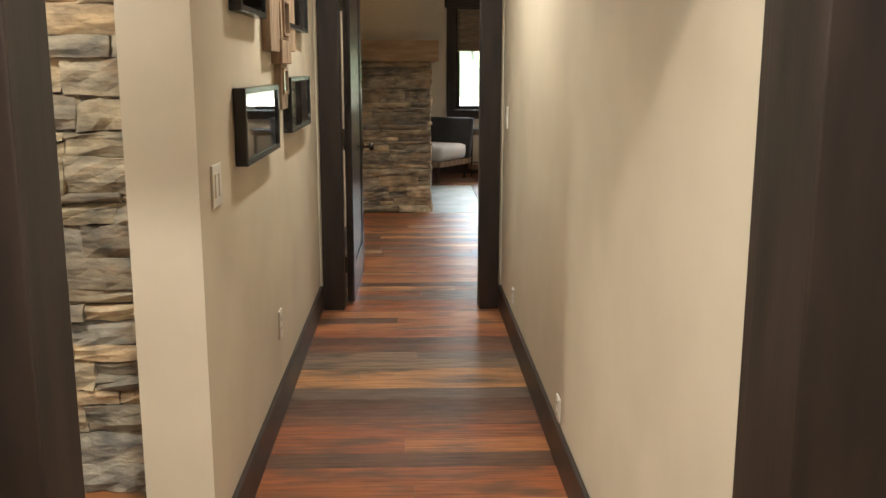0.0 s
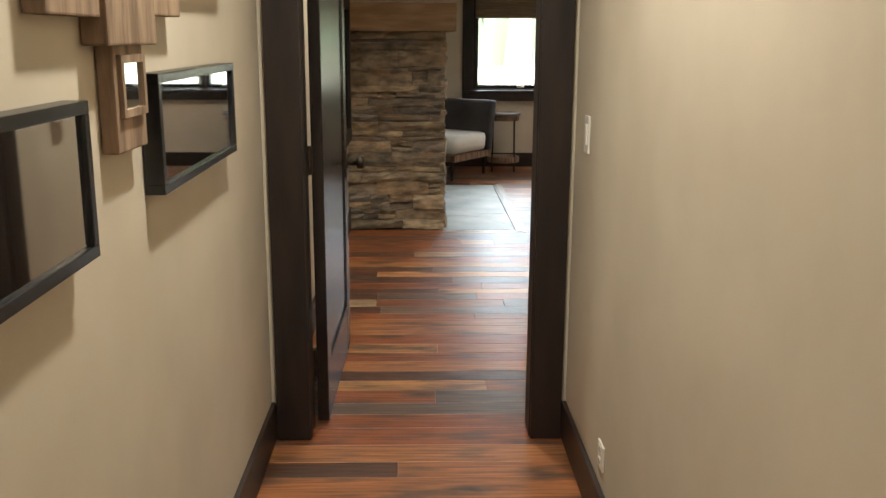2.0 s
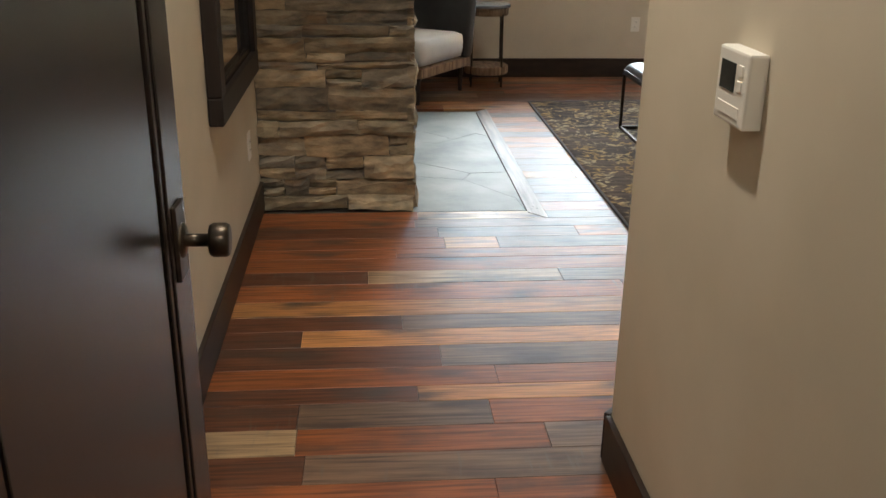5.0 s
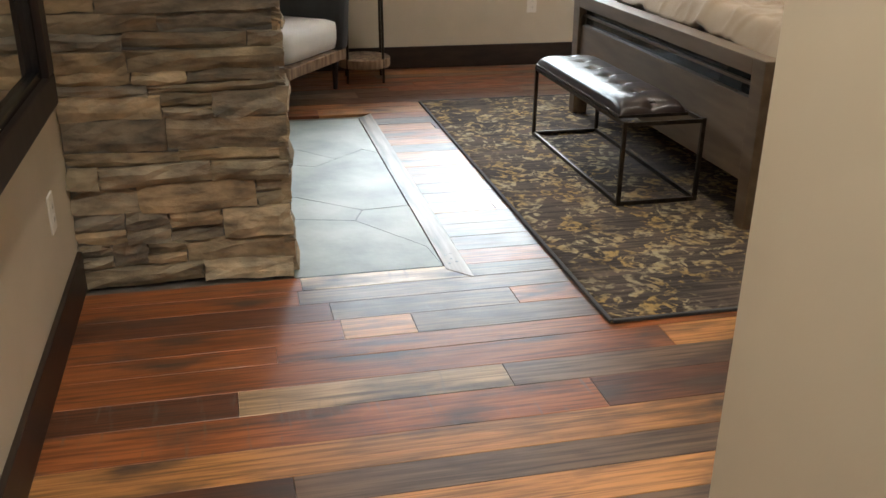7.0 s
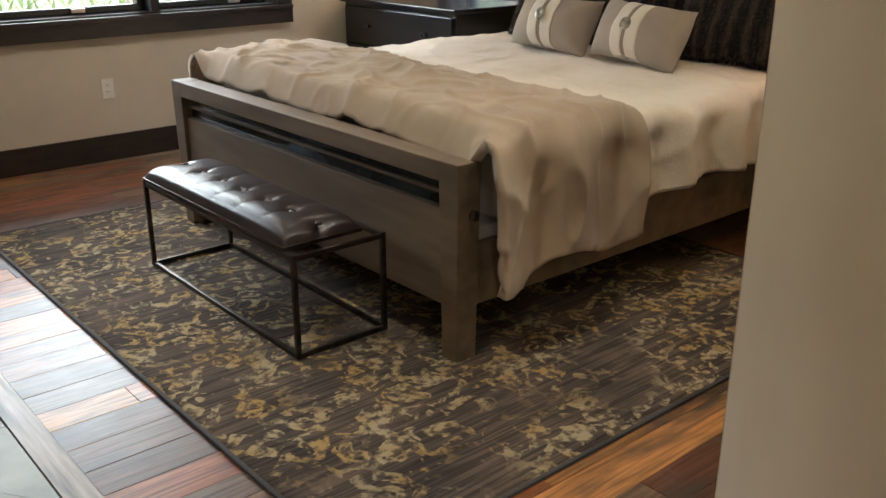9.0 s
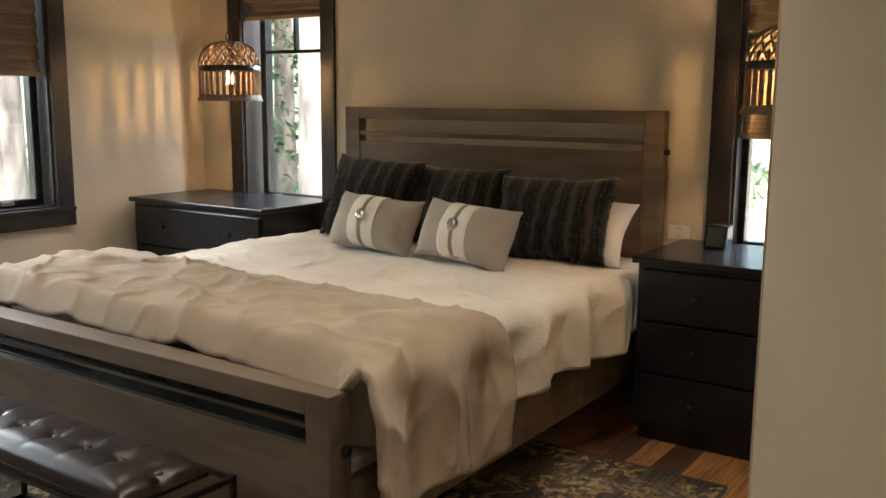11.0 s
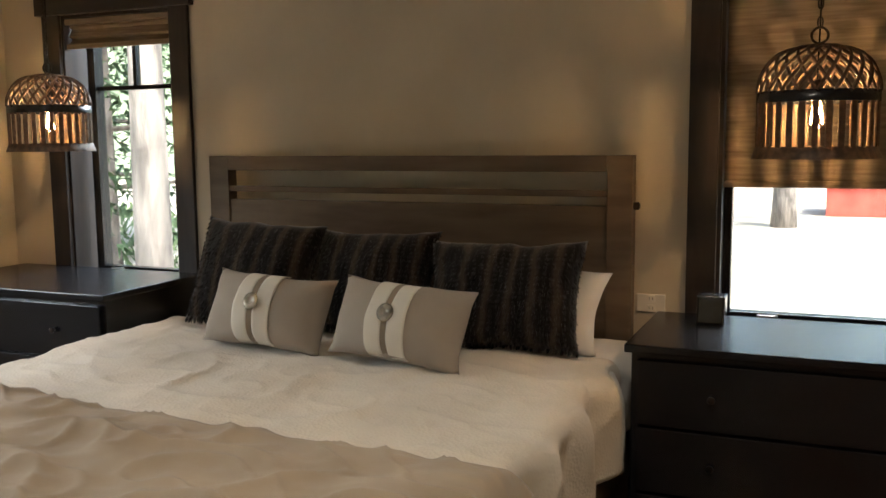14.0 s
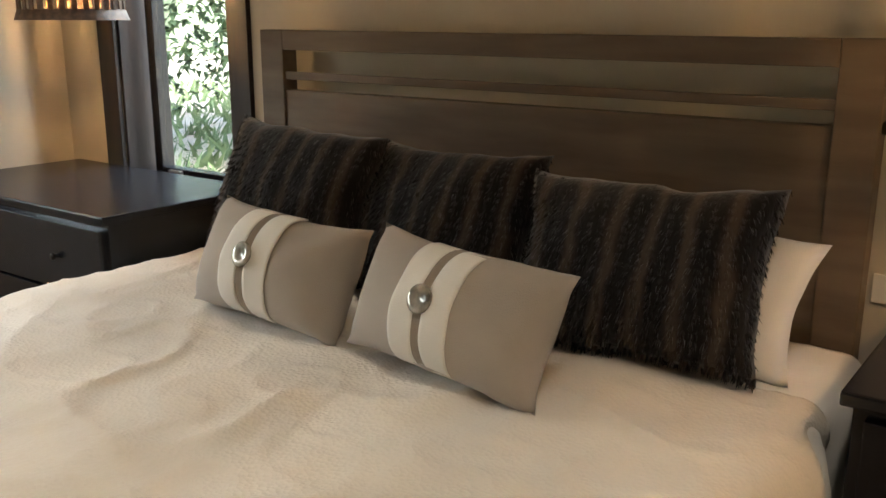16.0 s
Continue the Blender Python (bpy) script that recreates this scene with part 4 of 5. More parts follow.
dresser("nightstand", 4.37, 11.49, 12.72, 0.907, "wide black nightstand with drawers under the window")
dresser("nightstand", 4.42, 8.01, 9.20, 0.862, "wide black nightstand with drawers beside the bed")
clock = thing("alarm_clock", (4.88, 8.96, 0.862), "small black angular alarm clock on the nightstand", "clock")
bm = boxes((4.835, 4.925, 8.91, 9.015, 0.862, 0.972), bevel=0.006)
for v in bm.verts:
    v.co.x += (v.co.z - 0.862) * 0.28
part("case", bm, M_BLACK, clock)
bm = boxes((4.832, 4.8345, 8.92, 9.005, 0.874, 0.962))
for v in bm.verts:
    v.co.x += (v.co.z - 0.862) * 0.28
part("face", bm, M_SCREEN, clock, "dark glossy clock face")


# ---- pendant lamps ----
def pendant(x, y, z0):
    """Birdcage-shaped wicker pendant with slats below a dark band and a lattice dome above it."""
    p = thing("pendant_lamp", (x, y, z0), "brown wicker birdcage pendant lamp, lit, hung on a chain", "pendant lamp", "bedside pendants")
    R = 0.19

    def ringband(r0, r1, a, b, name, m):
        part(name, lathe(bmesh.new(), [(r0, a), (r1, b), (r1 - 0.007, b), (r0 - 0.007, a), (r0, a)], (x, y, z0), 40, False), m, p, "", True)

    ringband(R + 0.016, R + 0.002, 0.0, 0.04, "bottom_ring", M_WICKER)
    ringband(R + 0.004, R + 0.004, 0.185, 0.222, "middle_band", M_BLACK)
    for k in range(30):
        a = 2 * math.pi * k / 30
        s = boxes((-0.003, 0.003, -0.0095, 0.0095, 0.03, 0.19))
        s.transform(Matrix.Translation((x, y, z0)) @ Matrix.Rotation(a, 4, "Z") @ Matrix.Translation((R, 0, 0)))
        part("slat", s, M_WICKER, p)

    def dome(q):
        return (R * math.cos(q * 1.38) ** 0.75, 0.22 + 0.145 * math.sin(q * 1.5) / math.sin(1.5))

    for turn in (1, -1):
        for k in range(22):
            a0 = 2 * math.pi * k / 22
            pts = []
            for i in range(13):
                q = i / 12
                r, z = dome(q)
                a = a0 + turn * 0.75 * q
                pts.append((x + (r + 0.002 * turn) * math.cos(a), y + (r + 0.002 * turn) * math.sin(a), z0 + z))
            part("dome_strand", tube(bmesh.new(), pts, 0.006, 5), M_WICKER, p, "", True)
    rt, zt = dome(1)
    part("dome_cap", lathe(bmesh.new(), [(rt + 0.012, zt - 0.008), (rt + 0.008, zt + 0.008), (0.012, zt + 0.014)], (x, y, z0), 24), M_WICKER, p, "", True)
    top = z0 + zt + 0.014
    ring = [(x, y + 0.026 * math.cos(t), top + 0.026 + 0.026 * math.sin(t)) for t in (2 * math.pi * i / 18 for i in range(18))]
    part("ring", tube(bmesh.new(), ring, 0.0045, 7, True), M_METAL, p, "", True)
    z, k = top + 0.052, 0
    chain = bmesh.new()
    while z < ROOM_Z - 0.05:
        link = []
        for i in range(12):
            t = 2 * math.pi * i / 12
            u, w = 0.008 * math.cos(t), 0.019 * math.sin(t)
            link.append((x + (u if k % 2 else 0), y + (0 if k % 2 else u), z + 0.016 + w))
        tube(chain, link, 0.0026, 5, True)
        z, k = z + 0.031, k + 1
    part("chain", chain, M_METAL, p, "", True)
    part("cord", tube(bmesh.new(), [(x + 0.004, y + 0.003, z0 + 0.24), (x + 0.007, y - 0.004, z0 + 0.7), (x + 0.004, y + 0.004, ROOM_Z - 0.02)], 0.0025, 6), M_BLACK, p)
    part("canopy", lathe(bmesh.new(), [(0.06, ROOM_Z), (0.058, ROOM_Z - 0.02), (0.02, ROOM_Z - 0.035)], (x, y, 0), 24), M_METAL, p, "", True)
    sock = part("lamp_holder", lathe(bmesh.new(), [(0.018, 0.20), (0.018, 0.25), (0.006, 0.262)], (x, y, z0), 18), M_METAL, p, "", True)
    bulb = part("bulb", lathe(bmesh.new(), [(0.013, 0.205), (0.020, 0.185), (0.030, 0.150), (0.031, 0.125), (0.022, 0.105), (0.006, 0.098)], (x, y, z0), 20), M_BULB, p, "clear glowing glass bulb", True)
    bulb.visible_shadow = False
    fil = bmesh.new()
    for k in range(4):
        a = math.pi / 2 * k
        tube(fil, [(x + 0.006 * math.cos(a), y + 0.006 * math.sin(a), z0 + 0.185), (x + 0.013 * math.cos(a), y + 0.013 * math.sin(a), z0 + 0.118)], 0.002, 5)
    f = part("filament", fil, M_FILAMENT, bulb)
    f.visible_shadow = False


for b in BULBS:
    pendant(*b)


# ---- rug and bench ----
RUG = (1.60, 4.13, 8.63, 11.74)
rug = thing("rug", ((RUG[0] + RUG[1]) / 2, (RUG[2] + RUG[3]) / 2, 0), "worn dark brown rug with gold floral pattern under the bed", "rug")
bm = bmesh.new()
grid(bm, 60, 70, lambda i, j: (RUG[0] + (RUG[1] - RUG[0]) * i + 0.006 * noise.noise((j * 7, i, 1)), RUG[2] + (RUG[3] - RUG[2]) * j + 0.006 * noise.noise((i * 6, j, 5)), 0.010 + 0.0012 * noise.noise((i * 15, j * 18, 2))))
ob = part("rug_body", bm, M_RUG, rug, "", True)
s = ob.modifiers.new("thick", "SOLIDIFY")
s.thickness, s.offset = 0.009, -1
x0, x1, y0, y1 = RUG
for e in ((x0 - 0.006, x0 + 0.008, y0, y1), (x1 - 0.008, x1 + 0.006, y0, y1), (x0 + 0.009, x1 - 0.009, y0 - 0.006, y0 + 0.008), (x0 + 0.009, x1 - 0.009, y1 - 0.008, y1 + 0.006)):
    part("binding", boxes((*e, 0.001, 0.0125), bevel=0.002), M_GREY, rug, "dark stitched edge")


def bench():
    X0, X1, Y0, Y1, Z = 2.06, 2.45, 9.66, 10.86, 0.395
    b = thing("bench", ((X0 + X1) / 2, (Y0 + Y1) / 2, 0.012), "low bench with tufted brown leather seat and thin metal frame", "bench")
    q = 0.018
    for x in (X0, X1 - q):
        for y in (Y0, Y1 - q):
            part("leg", boxes((x, x + q, y, y + q, 0.012, Z), bevel=0.002), M_METAL, b)
    for z0, nm in ((0.012, "floor_rail"), (Z - 0.022, "seat_rail")):
        for x in (X0, X1 - q):
            part(nm, boxes((x + 0.001, x + q - 0.001, Y0 + q, Y1 - q, z0, z0 + q), bevel=0.002), M_METAL, b)
        for y in (Y0, Y1 - q):
            part(nm, boxes((X0 + q, X1 - q, y + 0.001, y + q - 0.001, z0, z0 + q), bevel=0.002), M_METAL, b)
    part("seat_board", boxes((X0 + 0.002, X0 + 0.33, Y0 + 0.06, Y1 - 0.002, Z, Z + 0.014), bevel=0.002), M_METAL, b)
    buttons = [(X0 + (X1 - X0) * f, Y0 + (Y1 - Y0) * (k + 0.5) / 7) for f in (0.42,) for k in range(7)]
    bm = bmesh.new()

    def f(i, j):
        u, v = 2 * i - 1, 2 * j - 1
        r = max(0, (1 - u ** 6) * (1 - v ** 12)) ** 0.5
        x, y = X0 + 0.165 + u * 0.16, (Y0 + Y1) / 2 + 0.03 + v * (Y1 - Y0 - 0.07) / 2
        z = Z + 0.014 + 0.062 * r
        for a, c in buttons:
            d2 = (x - a) ** 2 + (y - c) ** 2
            z -= 0.013 * math.exp(-d2 / 0.0009) + 0.003 * math.exp(-d2 / 0.006)
        for a, c in buttons:
            z -= 0.003 * math.exp(-((y - c) / 0.012) ** 2) * math.exp(-((x - a) / 0.12) ** 2)
        return (x, y, z)

    grid(bm, 44, 120, f)
    part("cushion", bm, M_LEATHER, b, "tufted dark brown leather cushion", True)
    for a, c in buttons:
        part("button", lathe(bmesh.new(), [(0.013, 0), (0.012, 0.005), (0.006, 0.009)], (a, c, Z + 0.014 + 0.044), 12), M_LEATHER, b, "", True)


bench()


# ---- chair and side table by the window ----
def lounge_chair():
    c = thing("lounge_chair", (0.72, 12.1, 0), "charcoal lounge chair with white seat cushion", "chair")
    part("seat_frame", boxes((0.42, 1.05, 11.72, 12.48, 0.20, 0.27), bevel=0.008), M_RECLAIM, c, "brown wooden seat frame")
    bm = boxes((0.44, 1.04, 11.74, 12.42, 0.27, 0.47), bevel=0.07)
    part("seat_cushion", bm, M_CUSHION, c, "plump white seat cushion", True)
    bm = boxes((0.42, 1.07, 12.36, 12.47, 0.27, 0.80), bevel=0.03)
    for v in bm.verts:
        v.co.y += (v.co.z - 0.27) * 0.16
    part("backrest", bm, M_GREY, c, "charcoal upholstered backrest", True)
    for x in (0.45, 0.99):
        for y in (11.76, 12.42):
            part("leg", tube(bmesh.new(), [(x, y, 0.2), (x, y, 0.0)], [0.024, 0.015], 10), M_DARK, c)
    c.rotation_euler = (0, 0, radians(-34))


lounge_chair()


def side_table():
    x, y = 1.36, 12.47
    t = thing("side_table", (x, y, 0), "round grey side table on thin metal legs", "side table")
    part("table_top", lathe(bmesh.new(), [(0.18, 0.625), (0.188, 0.63), (0.188, 0.645), (0.18, 0.65)], (x, y, 0), 40), M_TOPGLASS, t, "grey polished top")
    part("apron", lathe(bmesh.new(), [(0.165, 0.565), (0.17, 0.57), (0.17, 0.625)], (x, y, 0), 40), M_RECLAIM, t, "", True)
    for k in range(4):
        a = radians(-50 + 90 * k)
        part("leg", tube(bmesh.new(), [(x + 0.165 * math.cos(a), y + 0.165 * math.sin(a), 0.58), (x + 0.175 * math.cos(a), y + 0.175 * math.sin(a), 0.0)], 0.009, 8), M_METAL, t)
    part("lower_shelf", lathe(bmesh.new(), [(0.175, 0.10), (0.18, 0.105), (0.18, 0.16), (0.175, 0.165)], (x, y, 0), 36), M_RECLAIM, t, "brown wooden lower shelf")


side_table()


# ---- fireplace ----
FX, FY0, FY1, FZ = 0.585, 9.285, 11.42, 1.51
fire = thing("fireplace", (0.22, 10.3, 0), "fireplace of stacked ledge stone with a timber mantel", "fireplace")
part("core", boxes((XL + 0.002, FX, FY0, FY1, 0, FZ)), M_GROUT, fire, "recessed mortar")
part("mantel", boxes((XL + 0.002, 0.69, FY0 - 0.085, FY1 + 0.05, FZ, FZ + 0.205), bevel=0.008), M_MANTEL, fire, "thick pale timber mantel beam")
structure("chimney_breast", boxes((XL + 0.002, 0.46, FY0 + 0.05, FY1 - 0.05, FZ + 0.207, ROOM_Z)), M_WALL, "tan painted chimney breast over the mantel", "wall")


def stone_mesh(w, h, d, rng):
    """One split stone, its back on y = 0, facing -y, with an uneven broken face."""
    bm = bmesh.new()
    nu, nv = (5, 3) if w > 0.2 else (3, 3)
    j = 0.006
    tilt = rng.uniform(-0.012, 0.012)
    front = [[bm.verts.new((w * i / nu - w / 2 + rng.uniform(-j, j), -d - tilt * (2 * k / nv - 1) - rng.uniform(-0.007, 0.009) + (0.011 if i in (0, nu) or k in (0, nv) else 0), h * k / nv - h / 2 + rng.uniform(-j, j) * 0.8)) for k in range(nv + 1)] for i in range(nu + 1)]
    back = [[bm.verts.new((w * i / nu - w / 2, 0.01, h * k / nv - h / 2)) for k in range(nv + 1)] for i in range(nu + 1)]
    for i in range(nu):
        for k in range(nv):
            bm.faces.new((front[i][k], front[i + 1][k], front[i + 1][k + 1], front[i][k + 1]))
    for i in range(nu):
        bm.faces.new((back[i][0], back[i + 1][0], front[i + 1][0], front[i][0]))
        bm.faces.new((front[i][nv], front[i + 1][nv], back[i + 1][nv], back[i][nv]))
    for k in range(nv):
        bm.faces.new((front[0][k], front[0][k + 1], back[0][k + 1], back[0][k]))
        bm.faces.new((front[nu][k], back[nu][k], back[nu][k + 1], front[nu][k + 1]))
    return bm


def stack(parent, at, turn, width, height, seed):
    """Courses of ledge stones on a face that is width long and height high."""
    rng = random.Random(seed)
    m = Matrix.Translation(at) @ Matrix.Rotation(radians(turn), 4, "Z")
    z = 0.0
    base = Matrix.Translation(-parent.location)
    while z < height - 0.01:
        h = rng.choice((0.032, 0.045, 0.055, 0.07, 0.085, 0.10, 0.115))
        if height - z - h < 0.035:
            h = height - z
        u = 0.0
        while u < width - 0.001:
            w = rng.uniform(0.12, 0.55) * (1.15 if h < 0.07 else 0.85)
            if width - u - w < 0.11:
                w = width - u
            split = h > 0.075 and w < 0.24 and rng.random() < 0.5
            for a, b in (((0, h * 0.45), (h * 0.45, h)) if split else ((0, h),)):
                bm = stone_mesh(w - 0.003, b - a - 0.001, rng.uniform(0.012, 0.046), rng)
                ob = solid("stone", bm, M_STONE)
                ob.parent = parent
                ob.matrix_local = base @ m @ Matrix.Translation((u + w / 2, 0, z + (a + b) / 2)) @ Matrix.Rotation(radians(rng.uniform(-2.2, 2.2)), 4, "Y")
            u += w
        z += h


stack(fire, (XL + 0.002, FY0, 0), 0, FX - XL + 0.02, FZ, 11)
stack(fire, (FX, FY0 - 0.02, 0), 90, FY1 - FY0 + 0.02, FZ, 23)
entry_stone = thing("stone_wall", (-1.0, 3.02, 0), "wall of stacked ledge stone beyond the hallway", "stone wall")
part("mortar", boxes((-1.6, XL - 0.19, 3.005, 3.018, 0, HALL_Z)), M_GROUT, entry_stone)
stack(entry_stone, (-1.10, 3.005, 0), 0, -XL * 0 + 1.10 - 0.33, 2.0, 37)


# ---- slate hearth and border ----
hearth = tagged(new("hearth"), "flush hearth of pale irregular slate", "hearth", "", "structure")
SL = [
    [(0.60, 9.20), (1.16, 9.20), (1.14, 9.40), (0.90, 9.74), (0.66, 9.80), (0.60, 9.80)],
    [(0.60, 9.80), (0.66, 9.80), (0.90, 9.74), (0.95, 9.86), (0.68, 10.08), (0.60, 10.10)],
    [(1.14, 9.40), (1.16, 9.20), (1.16, 9.88), (0.95, 9.86), (0.90, 9.74)],
    [(0.60, 10.10), (0.68, 10.08), (0.95, 9.86), (1.16, 9.88), (1.16, 10.70), (1.09, 10.78), (0.81, 10.52), (0.60, 10.62)],
    [(0.60, 10.62), (0.81, 10.52), (0.93, 10.63), (0.75, 10.83), (0.60, 10.86)],
    [(0.93, 10.63), (1.09, 10.78), (1.16, 10.70), (1.16, 11.42), (0.60, 11.42), (0.60, 10.86), (0.75, 10.83)],
]
for poly in SL:
    bm = bmesh.new()
    c = Vector((sum(p[0] for p in poly), sum(p[1] for p in poly), 0)) / len(poly)
    shrink = lambda p, k: c + (Vector((p[0], p[1], 0)) - c) * k
    top = [bm.verts.new(shrink(p, 0.991) + Vector((0, 0, 0.001))) for p in poly]
    low = [bm.verts.new(shrink(p, 0.995) + Vector((0, 0, -0.015))) for p in poly]
    bm.faces.new(top)
    for i in range(len(poly)):
        j = (i + 1) % len(poly)
        bm.faces.new((top[i], low[i], low[j], top[j]))
    part("slate", bm, M_SLATE, hearth)
bm = bmesh.new()
ring = [(1.165, 9.17), (1.25, 9.08), (1.25, 11.52), (1.165, 11.43)]
top = [bm.verts.new((x, y, 0.0015)) for x, y in ring]
low = [bm.verts.new((x, y, -0.016)) for x, y in ring]
bm.faces.new(top)
for i in range(4):
    bm.faces.new((top[i], low[i], low[(i + 1) % 4], top[(i + 1) % 4]))
border = part("border_board", bm, M_OAK, hearth, "pale border board with dark stains")
for x, y, r in ((1.19, 9.22, 0.007), (1.205, 9.26, 0.006), (1.22, 9.23, 0.007), (1.19, 9.30, 0.006), (1.215, 9.31, 0.005)):
    part("nail_hole", lathe(bmesh.new(), [(r, 0.0015), (r * 0.8, 0.0022)], (x, y, 0), 10), M_STAIN, border)

# ---- outdoors ----
ground = bmesh.new()
grid(ground, 60, 60, lambda i, j: (4 + 700 * (2 * i - 1) ** 3, 10 + 700 * (2 * j - 1) ** 3, -0.35 + 0.0 * i))
structure("ground", ground, M_GROUND, "dry sandy ground round the house", "ground")


def crown_mesh(bm, rng, x, y, z0, z1, r, count):
    for k in range(count):
        q = rng.random() ** 0.8
        z = z0 + (z1 - z0) * q
        rr = r * (1 - 0.8 * q) * (0.35 + 0.75 * rng.random())
        a = rng.uniform(0, 2 * math.pi)
        c = Vector((x + rr * math.cos(a), y + rr * math.sin(a), z))
        out = Vector((math.cos(a), math.sin(a), -0.25))
        for _ in range(5):
            d = (out + Vector((rng.uniform(-1, 1), rng.uniform(-1, 1), rng.uniform(-0.6, 0.6)))).normalized()
            L = rng.uniform(0.09, 0.23)
            s = d.cross(Vector((0, 0, 1))).normalized() * L * 0.22
            bm.faces.new([bm.verts.new(c - s), bm.verts.new(c + s), bm.verts.new(c + d * L)])


def pine(x, y, r, height, crown, seed, label, low=2.6):
    rng = random.Random(seed)
    t = thing("pine_tree", (x, y, -0.35), label, "tree", "trees outside")
    pts = [(x + 0.05 * noise.noise((k, seed, 0)), y + 0.05 * noise.noise((k, seed, 5)), -0.4 + height * k / 14) for k in range(15)]
    bm = tube(bmesh.new(), pts, [r * (1.12 if k == 0 else 1) * (1 - 0.85 * k / 15) for k in range(15)], 26)
    part("trunk", bm, M_BARK, t, "grey flaking bark", True)
    for k in range(9):
        z = low + (height - low - 1) * (k + 0.5) / 9
        a = rng.uniform(0, 6.28)
        L = crown * (1 - 0.7 * k / 9)
        part("limb", tube(bmesh.new(), [(x, y, z), (x + 0.5 * L * math.cos(a), y + 0.5 * L * math.sin(a), z + 0.1), (x + L * math.cos(a), y + L * math.sin(a), z - 0.1)], [r * 0.22, r * 0.14, 0.01], 7), M_BARK, t)
    bm = bmesh.new()
    crown_mesh(bm, rng, x, y, low - 0.2, height, crown, 2600)
    part("crown", bm, M_LEAF, t, "green needles")


pine(6.9, 13.38, 0.155, 11, 1.7, 1, "tall pine with pale flaking bark near the window", 4.5)
pine(6.1, 17.0, 0.16, 10, 1.5, 2, "slim pine outside the wide window", 4.2)
pine(6.4, 19.4, 0.2, 11, 1.8, 3, "slim pine outside the wide window", 3.4)
pine(4.9, 15.6, 0.14, 10, 1.4, 8, "pine with pale flaking bark outside the wide window", 4.2)
pine(6.2, 20.5, 0.24, 12, 2.0, 4, "pine at the edge of the clearing", 2.8)
pine(9.5, 18.5, 0.2, 9, 2.0, 5, "leafy young green conifer outside", 0.6)
pine(11.5, 18.2, 0.2, 9, 2.2, 6, "leafy young green conifer outside", 0.5)
pine(13.5, 14.0, 0.22, 11, 2.0, 7, "pine beyond the bare ground", 2.5)
pine(14.5, 20.0, 0.22, 10, 2.3, 9, "leafy green conifer outside", 0.5)
pine(22, 9.5, 0.25, 10, 2.4, 10, "leafy conifer beyond the bare ground", 0.8)
pine(26, 13.5, 0.25, 11, 2.4, 12, "leafy conifer beyond the bare ground", 0.8)

brush = bmesh.new()
rng = random.Random(5)
for k in range(9000):
    a = rng.uniform(radians(5), radians(118))
    d = rng.uniform(8, 26)
    x, y = 3 + d * math.cos(a), 11 + d * math.sin(a)
    if x < 12 and y < 15.5:
        continue
    L = rng.uniform(0.08, 0.38)
    t = rng.uniform(0, 6.28)
    s = Vector((math.cos(t), math.sin(t), 0)) * L * 0.2
    c = Vector((x, y, -0.36))
    brush.faces.new([brush.verts.new(c - s), brush.verts.new(c + s), brush.verts.new(c + Vector((rng.uniform(-0.3, 0.3), rng.uniform(-0.3, 0.3), L)))])
tagged(solid("undergrowth", brush, M_GRASS), "green undergrowth at the edge of the clearing", "undergrowth", "", "stuff")

# far trees; the haze over them is painted in by M_FAR
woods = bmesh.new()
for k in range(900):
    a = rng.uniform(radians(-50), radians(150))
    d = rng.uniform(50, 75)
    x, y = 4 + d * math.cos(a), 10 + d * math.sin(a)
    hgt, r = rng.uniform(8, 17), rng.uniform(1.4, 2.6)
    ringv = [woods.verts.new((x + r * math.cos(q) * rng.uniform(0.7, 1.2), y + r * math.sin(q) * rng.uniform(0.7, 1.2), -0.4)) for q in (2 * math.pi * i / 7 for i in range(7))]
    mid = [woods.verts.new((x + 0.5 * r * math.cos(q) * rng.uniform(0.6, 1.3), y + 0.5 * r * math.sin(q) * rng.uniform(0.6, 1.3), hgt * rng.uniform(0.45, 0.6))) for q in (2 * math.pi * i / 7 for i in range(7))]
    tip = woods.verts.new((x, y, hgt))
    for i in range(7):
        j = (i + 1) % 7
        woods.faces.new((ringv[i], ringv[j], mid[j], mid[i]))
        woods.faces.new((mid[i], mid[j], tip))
tagged(solid("far_woods", woods, M_FAR), "distant conifer forest with haze put into its colour", "forest", "", "stuff")

# a small unidentified red thing in the distance, built as a plain box
rock = thing("red_box", (26, 7.8, -0.35), "small low red box far outside", "shed")
part("shed_wall", boxes((25, 27, 6.9, 8.7, -0.35, 0.36), bevel=0.02), M_RED, rock)
rf = boxes((24.9, 27.1, 6.8, 8.8, 0.36, 0.45), bevel=0.02)
part("shed_roof", rf, M_RED, rock)


# ---- floor boards ----
def board(bm, x0, x1, y0, y1, dz):
    """A board with eased top edges."""
    e = 0.0012
    lowr = [bm.verts.new(p) for p in ((x0, y0, -0.018), (x1, y0, -0.018), (x1, y1, -0.018), (x0, y1, -0.018))]
    mid = [bm.verts.new(p) for p in ((x0, y0, dz - e), (x1, y0, dz - e), (x1, y1, dz - e), (x0, y1, dz - e))]
    top = [bm.verts.new(p) for p in ((x0 + e, y0 + e, dz), (x1 - e, y0 + e, dz), (x1 - e, y1 - e, dz), (x0 + e, y1 - e, dz))]
    bm.faces.new(top)
    for i in range(4):
        j = (i + 1) % 4
        bm.faces.new((lowr[i], lowr[j], mid[j], mid[i]))
        bm.faces.new((mid[i], mid[j], top[j], top[i]))


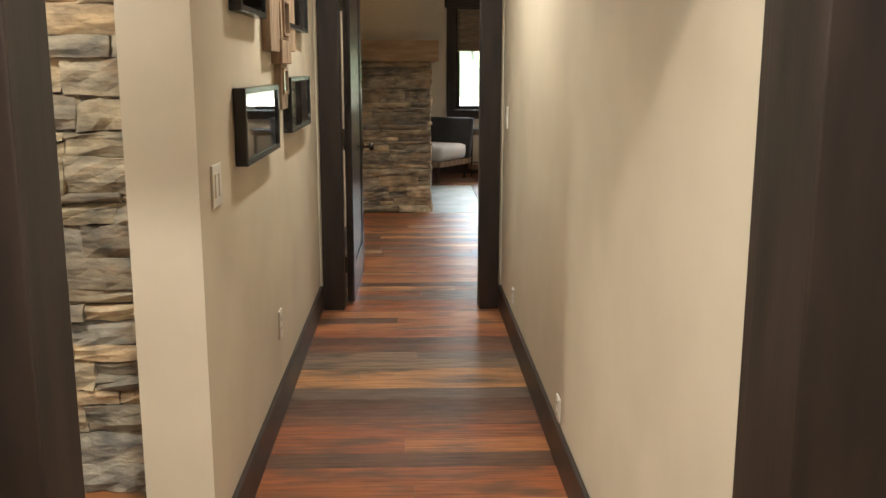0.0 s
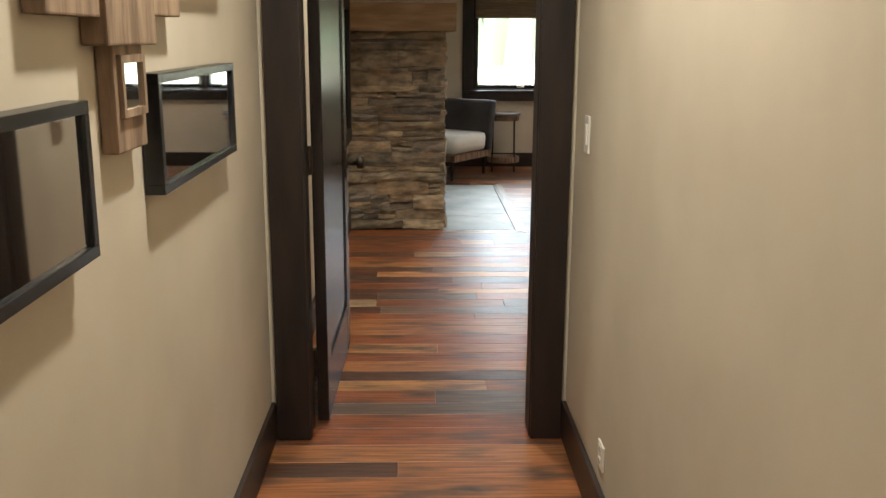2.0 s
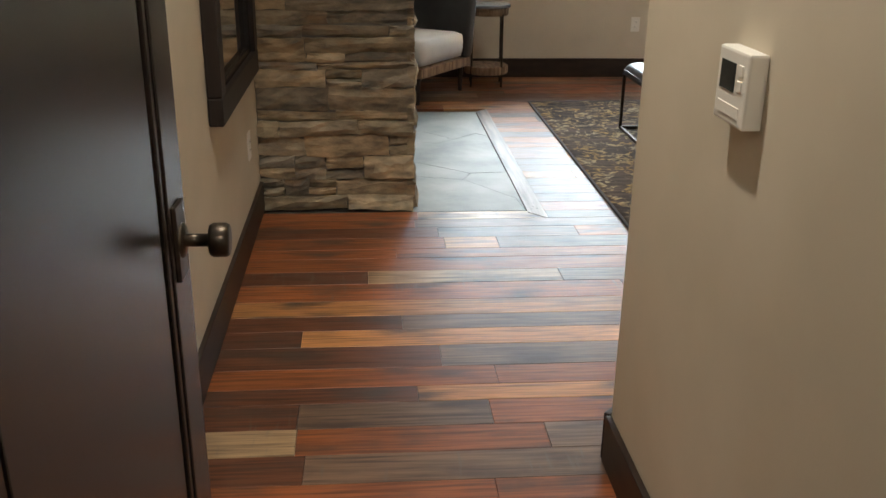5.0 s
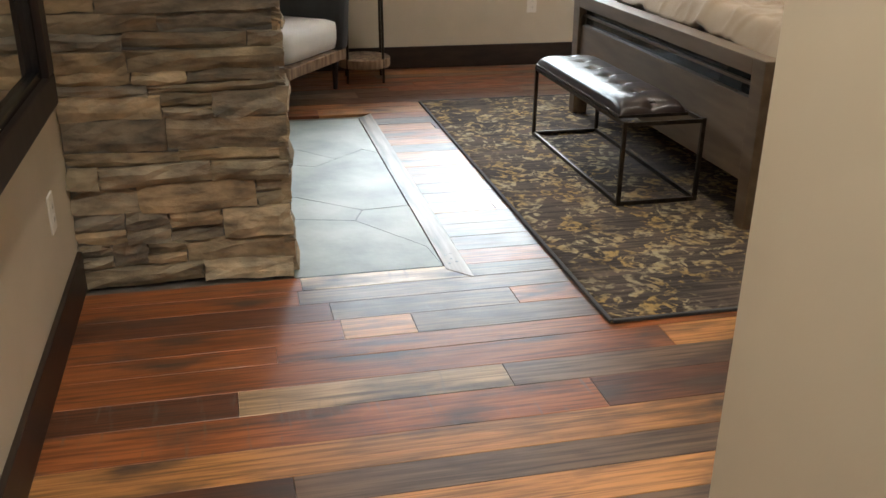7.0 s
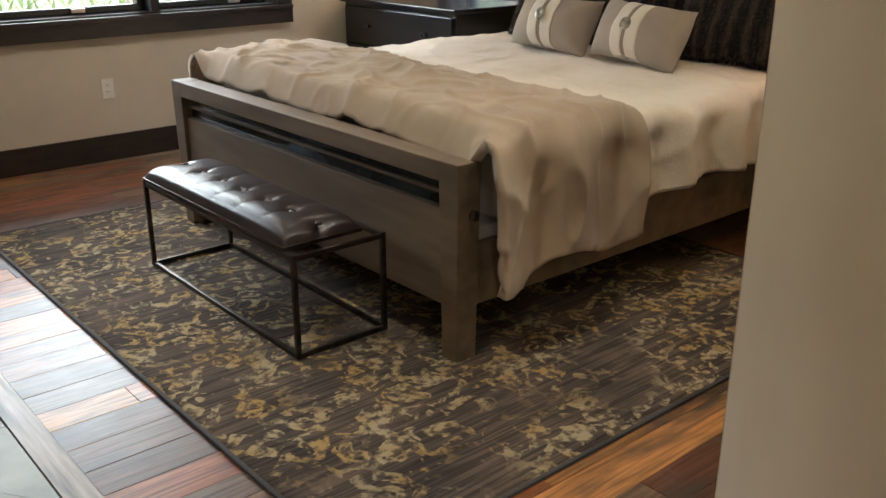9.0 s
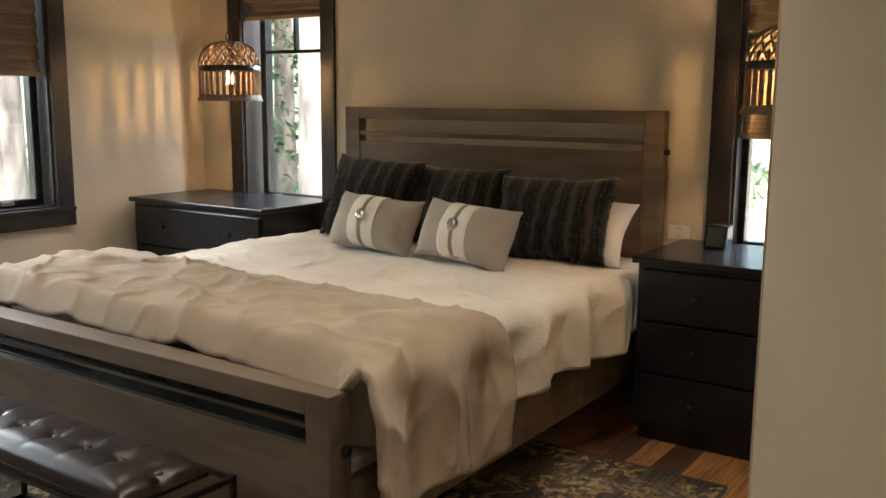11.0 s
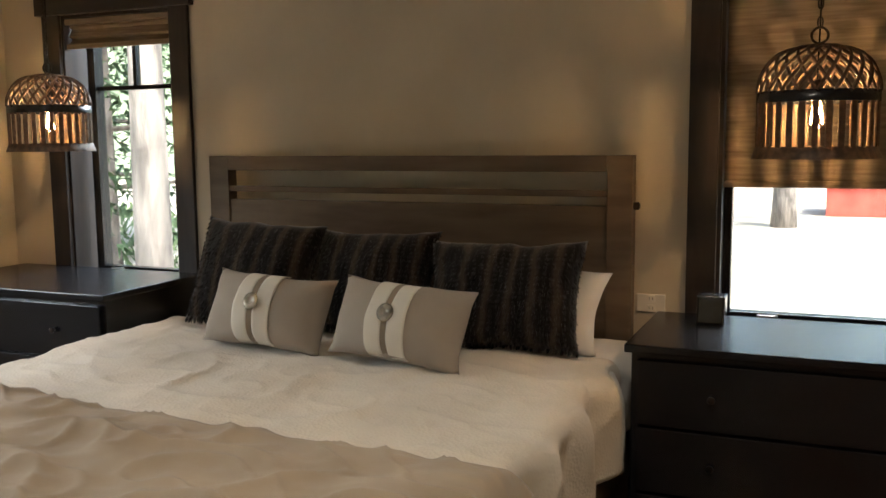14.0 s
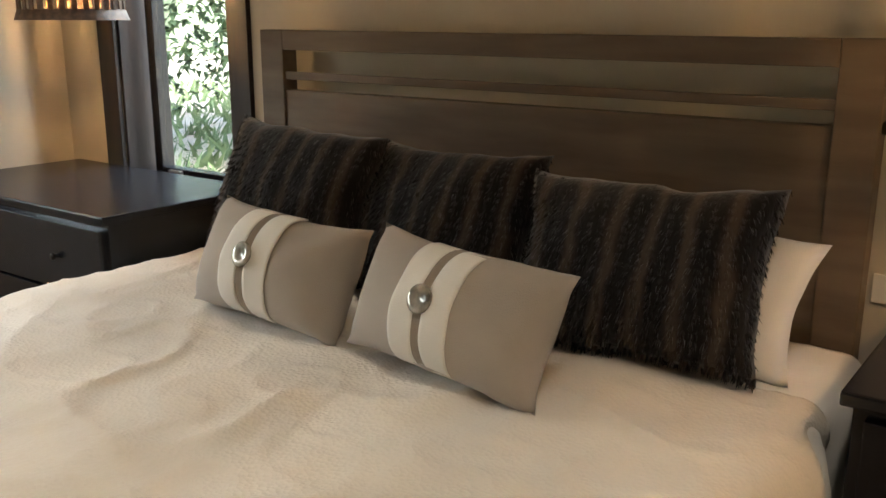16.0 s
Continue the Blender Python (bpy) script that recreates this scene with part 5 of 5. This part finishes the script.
# boards in front of the fireplace, row by row: far edge, then tones with the x at which each ends
# grey marks boards whose colour holds some of the window's sheen
ROWS = [
    (7.126, "dark 0.2 grey 9"), (7.26, "sawn 0.17 red 0.89 grey 9"), (7.40, "dark 0.167 grey 0.744 red 9"), (7.495, "dark 0.529 light 9"),
    (7.62, "red 0.79 red 9"), (7.775, "dark 0.62 grey 9"), (7.90, "dark 0.145 light 9"), (8.02, "dark 0.5 grey 2.3 red 9"), (8.156, "light 1.9 light 9"),
    (8.318, "red 1.4 dark 9"), (8.45, "dark 0.377 sawn 1.168 grey 2.4 dark 9"), (8.592, "red 1.75 light 9"), (8.70, "red 0.5 red 2.2 light 9"),
    (8.84, "red 0.72 light 0.96 grey 2.1 red 9"), (8.975, "dark 0.7 grey 1.35 red 9"), (9.09, "red 0.6 grey 9"), (9.20, "red 0.62 sawn 1.25 grey 9"),
]


floor = bpy.data.objects["floor"]
rng = random.Random(77)
rest = bmesh.new()
y, singles = -1.45, 0
while y < YN - 0.001:
    w = rng.choice((0.115, 0.13, 0.14, 0.14, 0.15))
    y1 = min(y + w, YN)
    row = next((q for q in ROWS if q[0] > y + 0.01 and y > 6.9), None)
    if row:
        y1 = row[0]
    elif y < 7.0 < y1 + 0.04:
        y1 = 6.99
    tones = row[1].split() if row else []
    spans = [(-1.6, 2.15)] if y < 1.2 else [(-1.6, XL - 0.19), (XL, XR)] if y < 2.95 else [(XL, XS)] if y < 7.0 else [(XL, min(XE, max(XS, XS + (y1 - YC) * 1.12 + 0.02)))] if y < 7.95 else [(XL, XE)] if y1 <= 9.205 else [(1.25, XE)] if y < 11.44 else [(XL, XE)]
    for a, b in spans:
        x = a - rng.uniform(0, 0.9) * (b - a > 2)
        first = True
        while x < b - 0.001:
            L = rng.uniform(0.45, 1.9)
            x2 = x + L
            tone = None
            if tones:
                x = max(x, a)
                tone, x2 = tones[0], min(b, float(tones[1]))
                tones = tones[2:]
                if x2 - x > 2.6:
                    x2 = x + L + 0.6
                    tones = [rng.choice(("red", "dark", "red", "light", "grey")), "9"]
            if b - x2 < 0.3:
                x2 = b
            p0, p1 = max(x, a), min(x2, b)
            dz = rng.uniform(-0.0008, 0.0)
            if p1 - p0 > 0.02:
                if tone or (2.2 < y < 11.6 and p0 < 3.2 and p1 > XL and singles < 270 and not (3.0 < p0 and y > 8.6)):
                    bm = bmesh.new()
                    board(bm, p0 + 0.0006, p1 - 0.0006, y + 0.0006, y1 - 0.0006, dz)
                    ob = solid("plank", bm, M_BOARDS[tone] if tone else M_PLANK)
                    ob.parent = floor
                    singles += 1
                else:
                    board(rest, p0 + 0.0006, p1 - 0.0006, y + 0.0006, y1 - 0.0006, dz)
            x = x2
    y = y1
ob = solid("planks", rest, M_PLANKS)
ob.parent = floor
tagged(ob, "further reclaimed floor boards", "", "", "stuff")
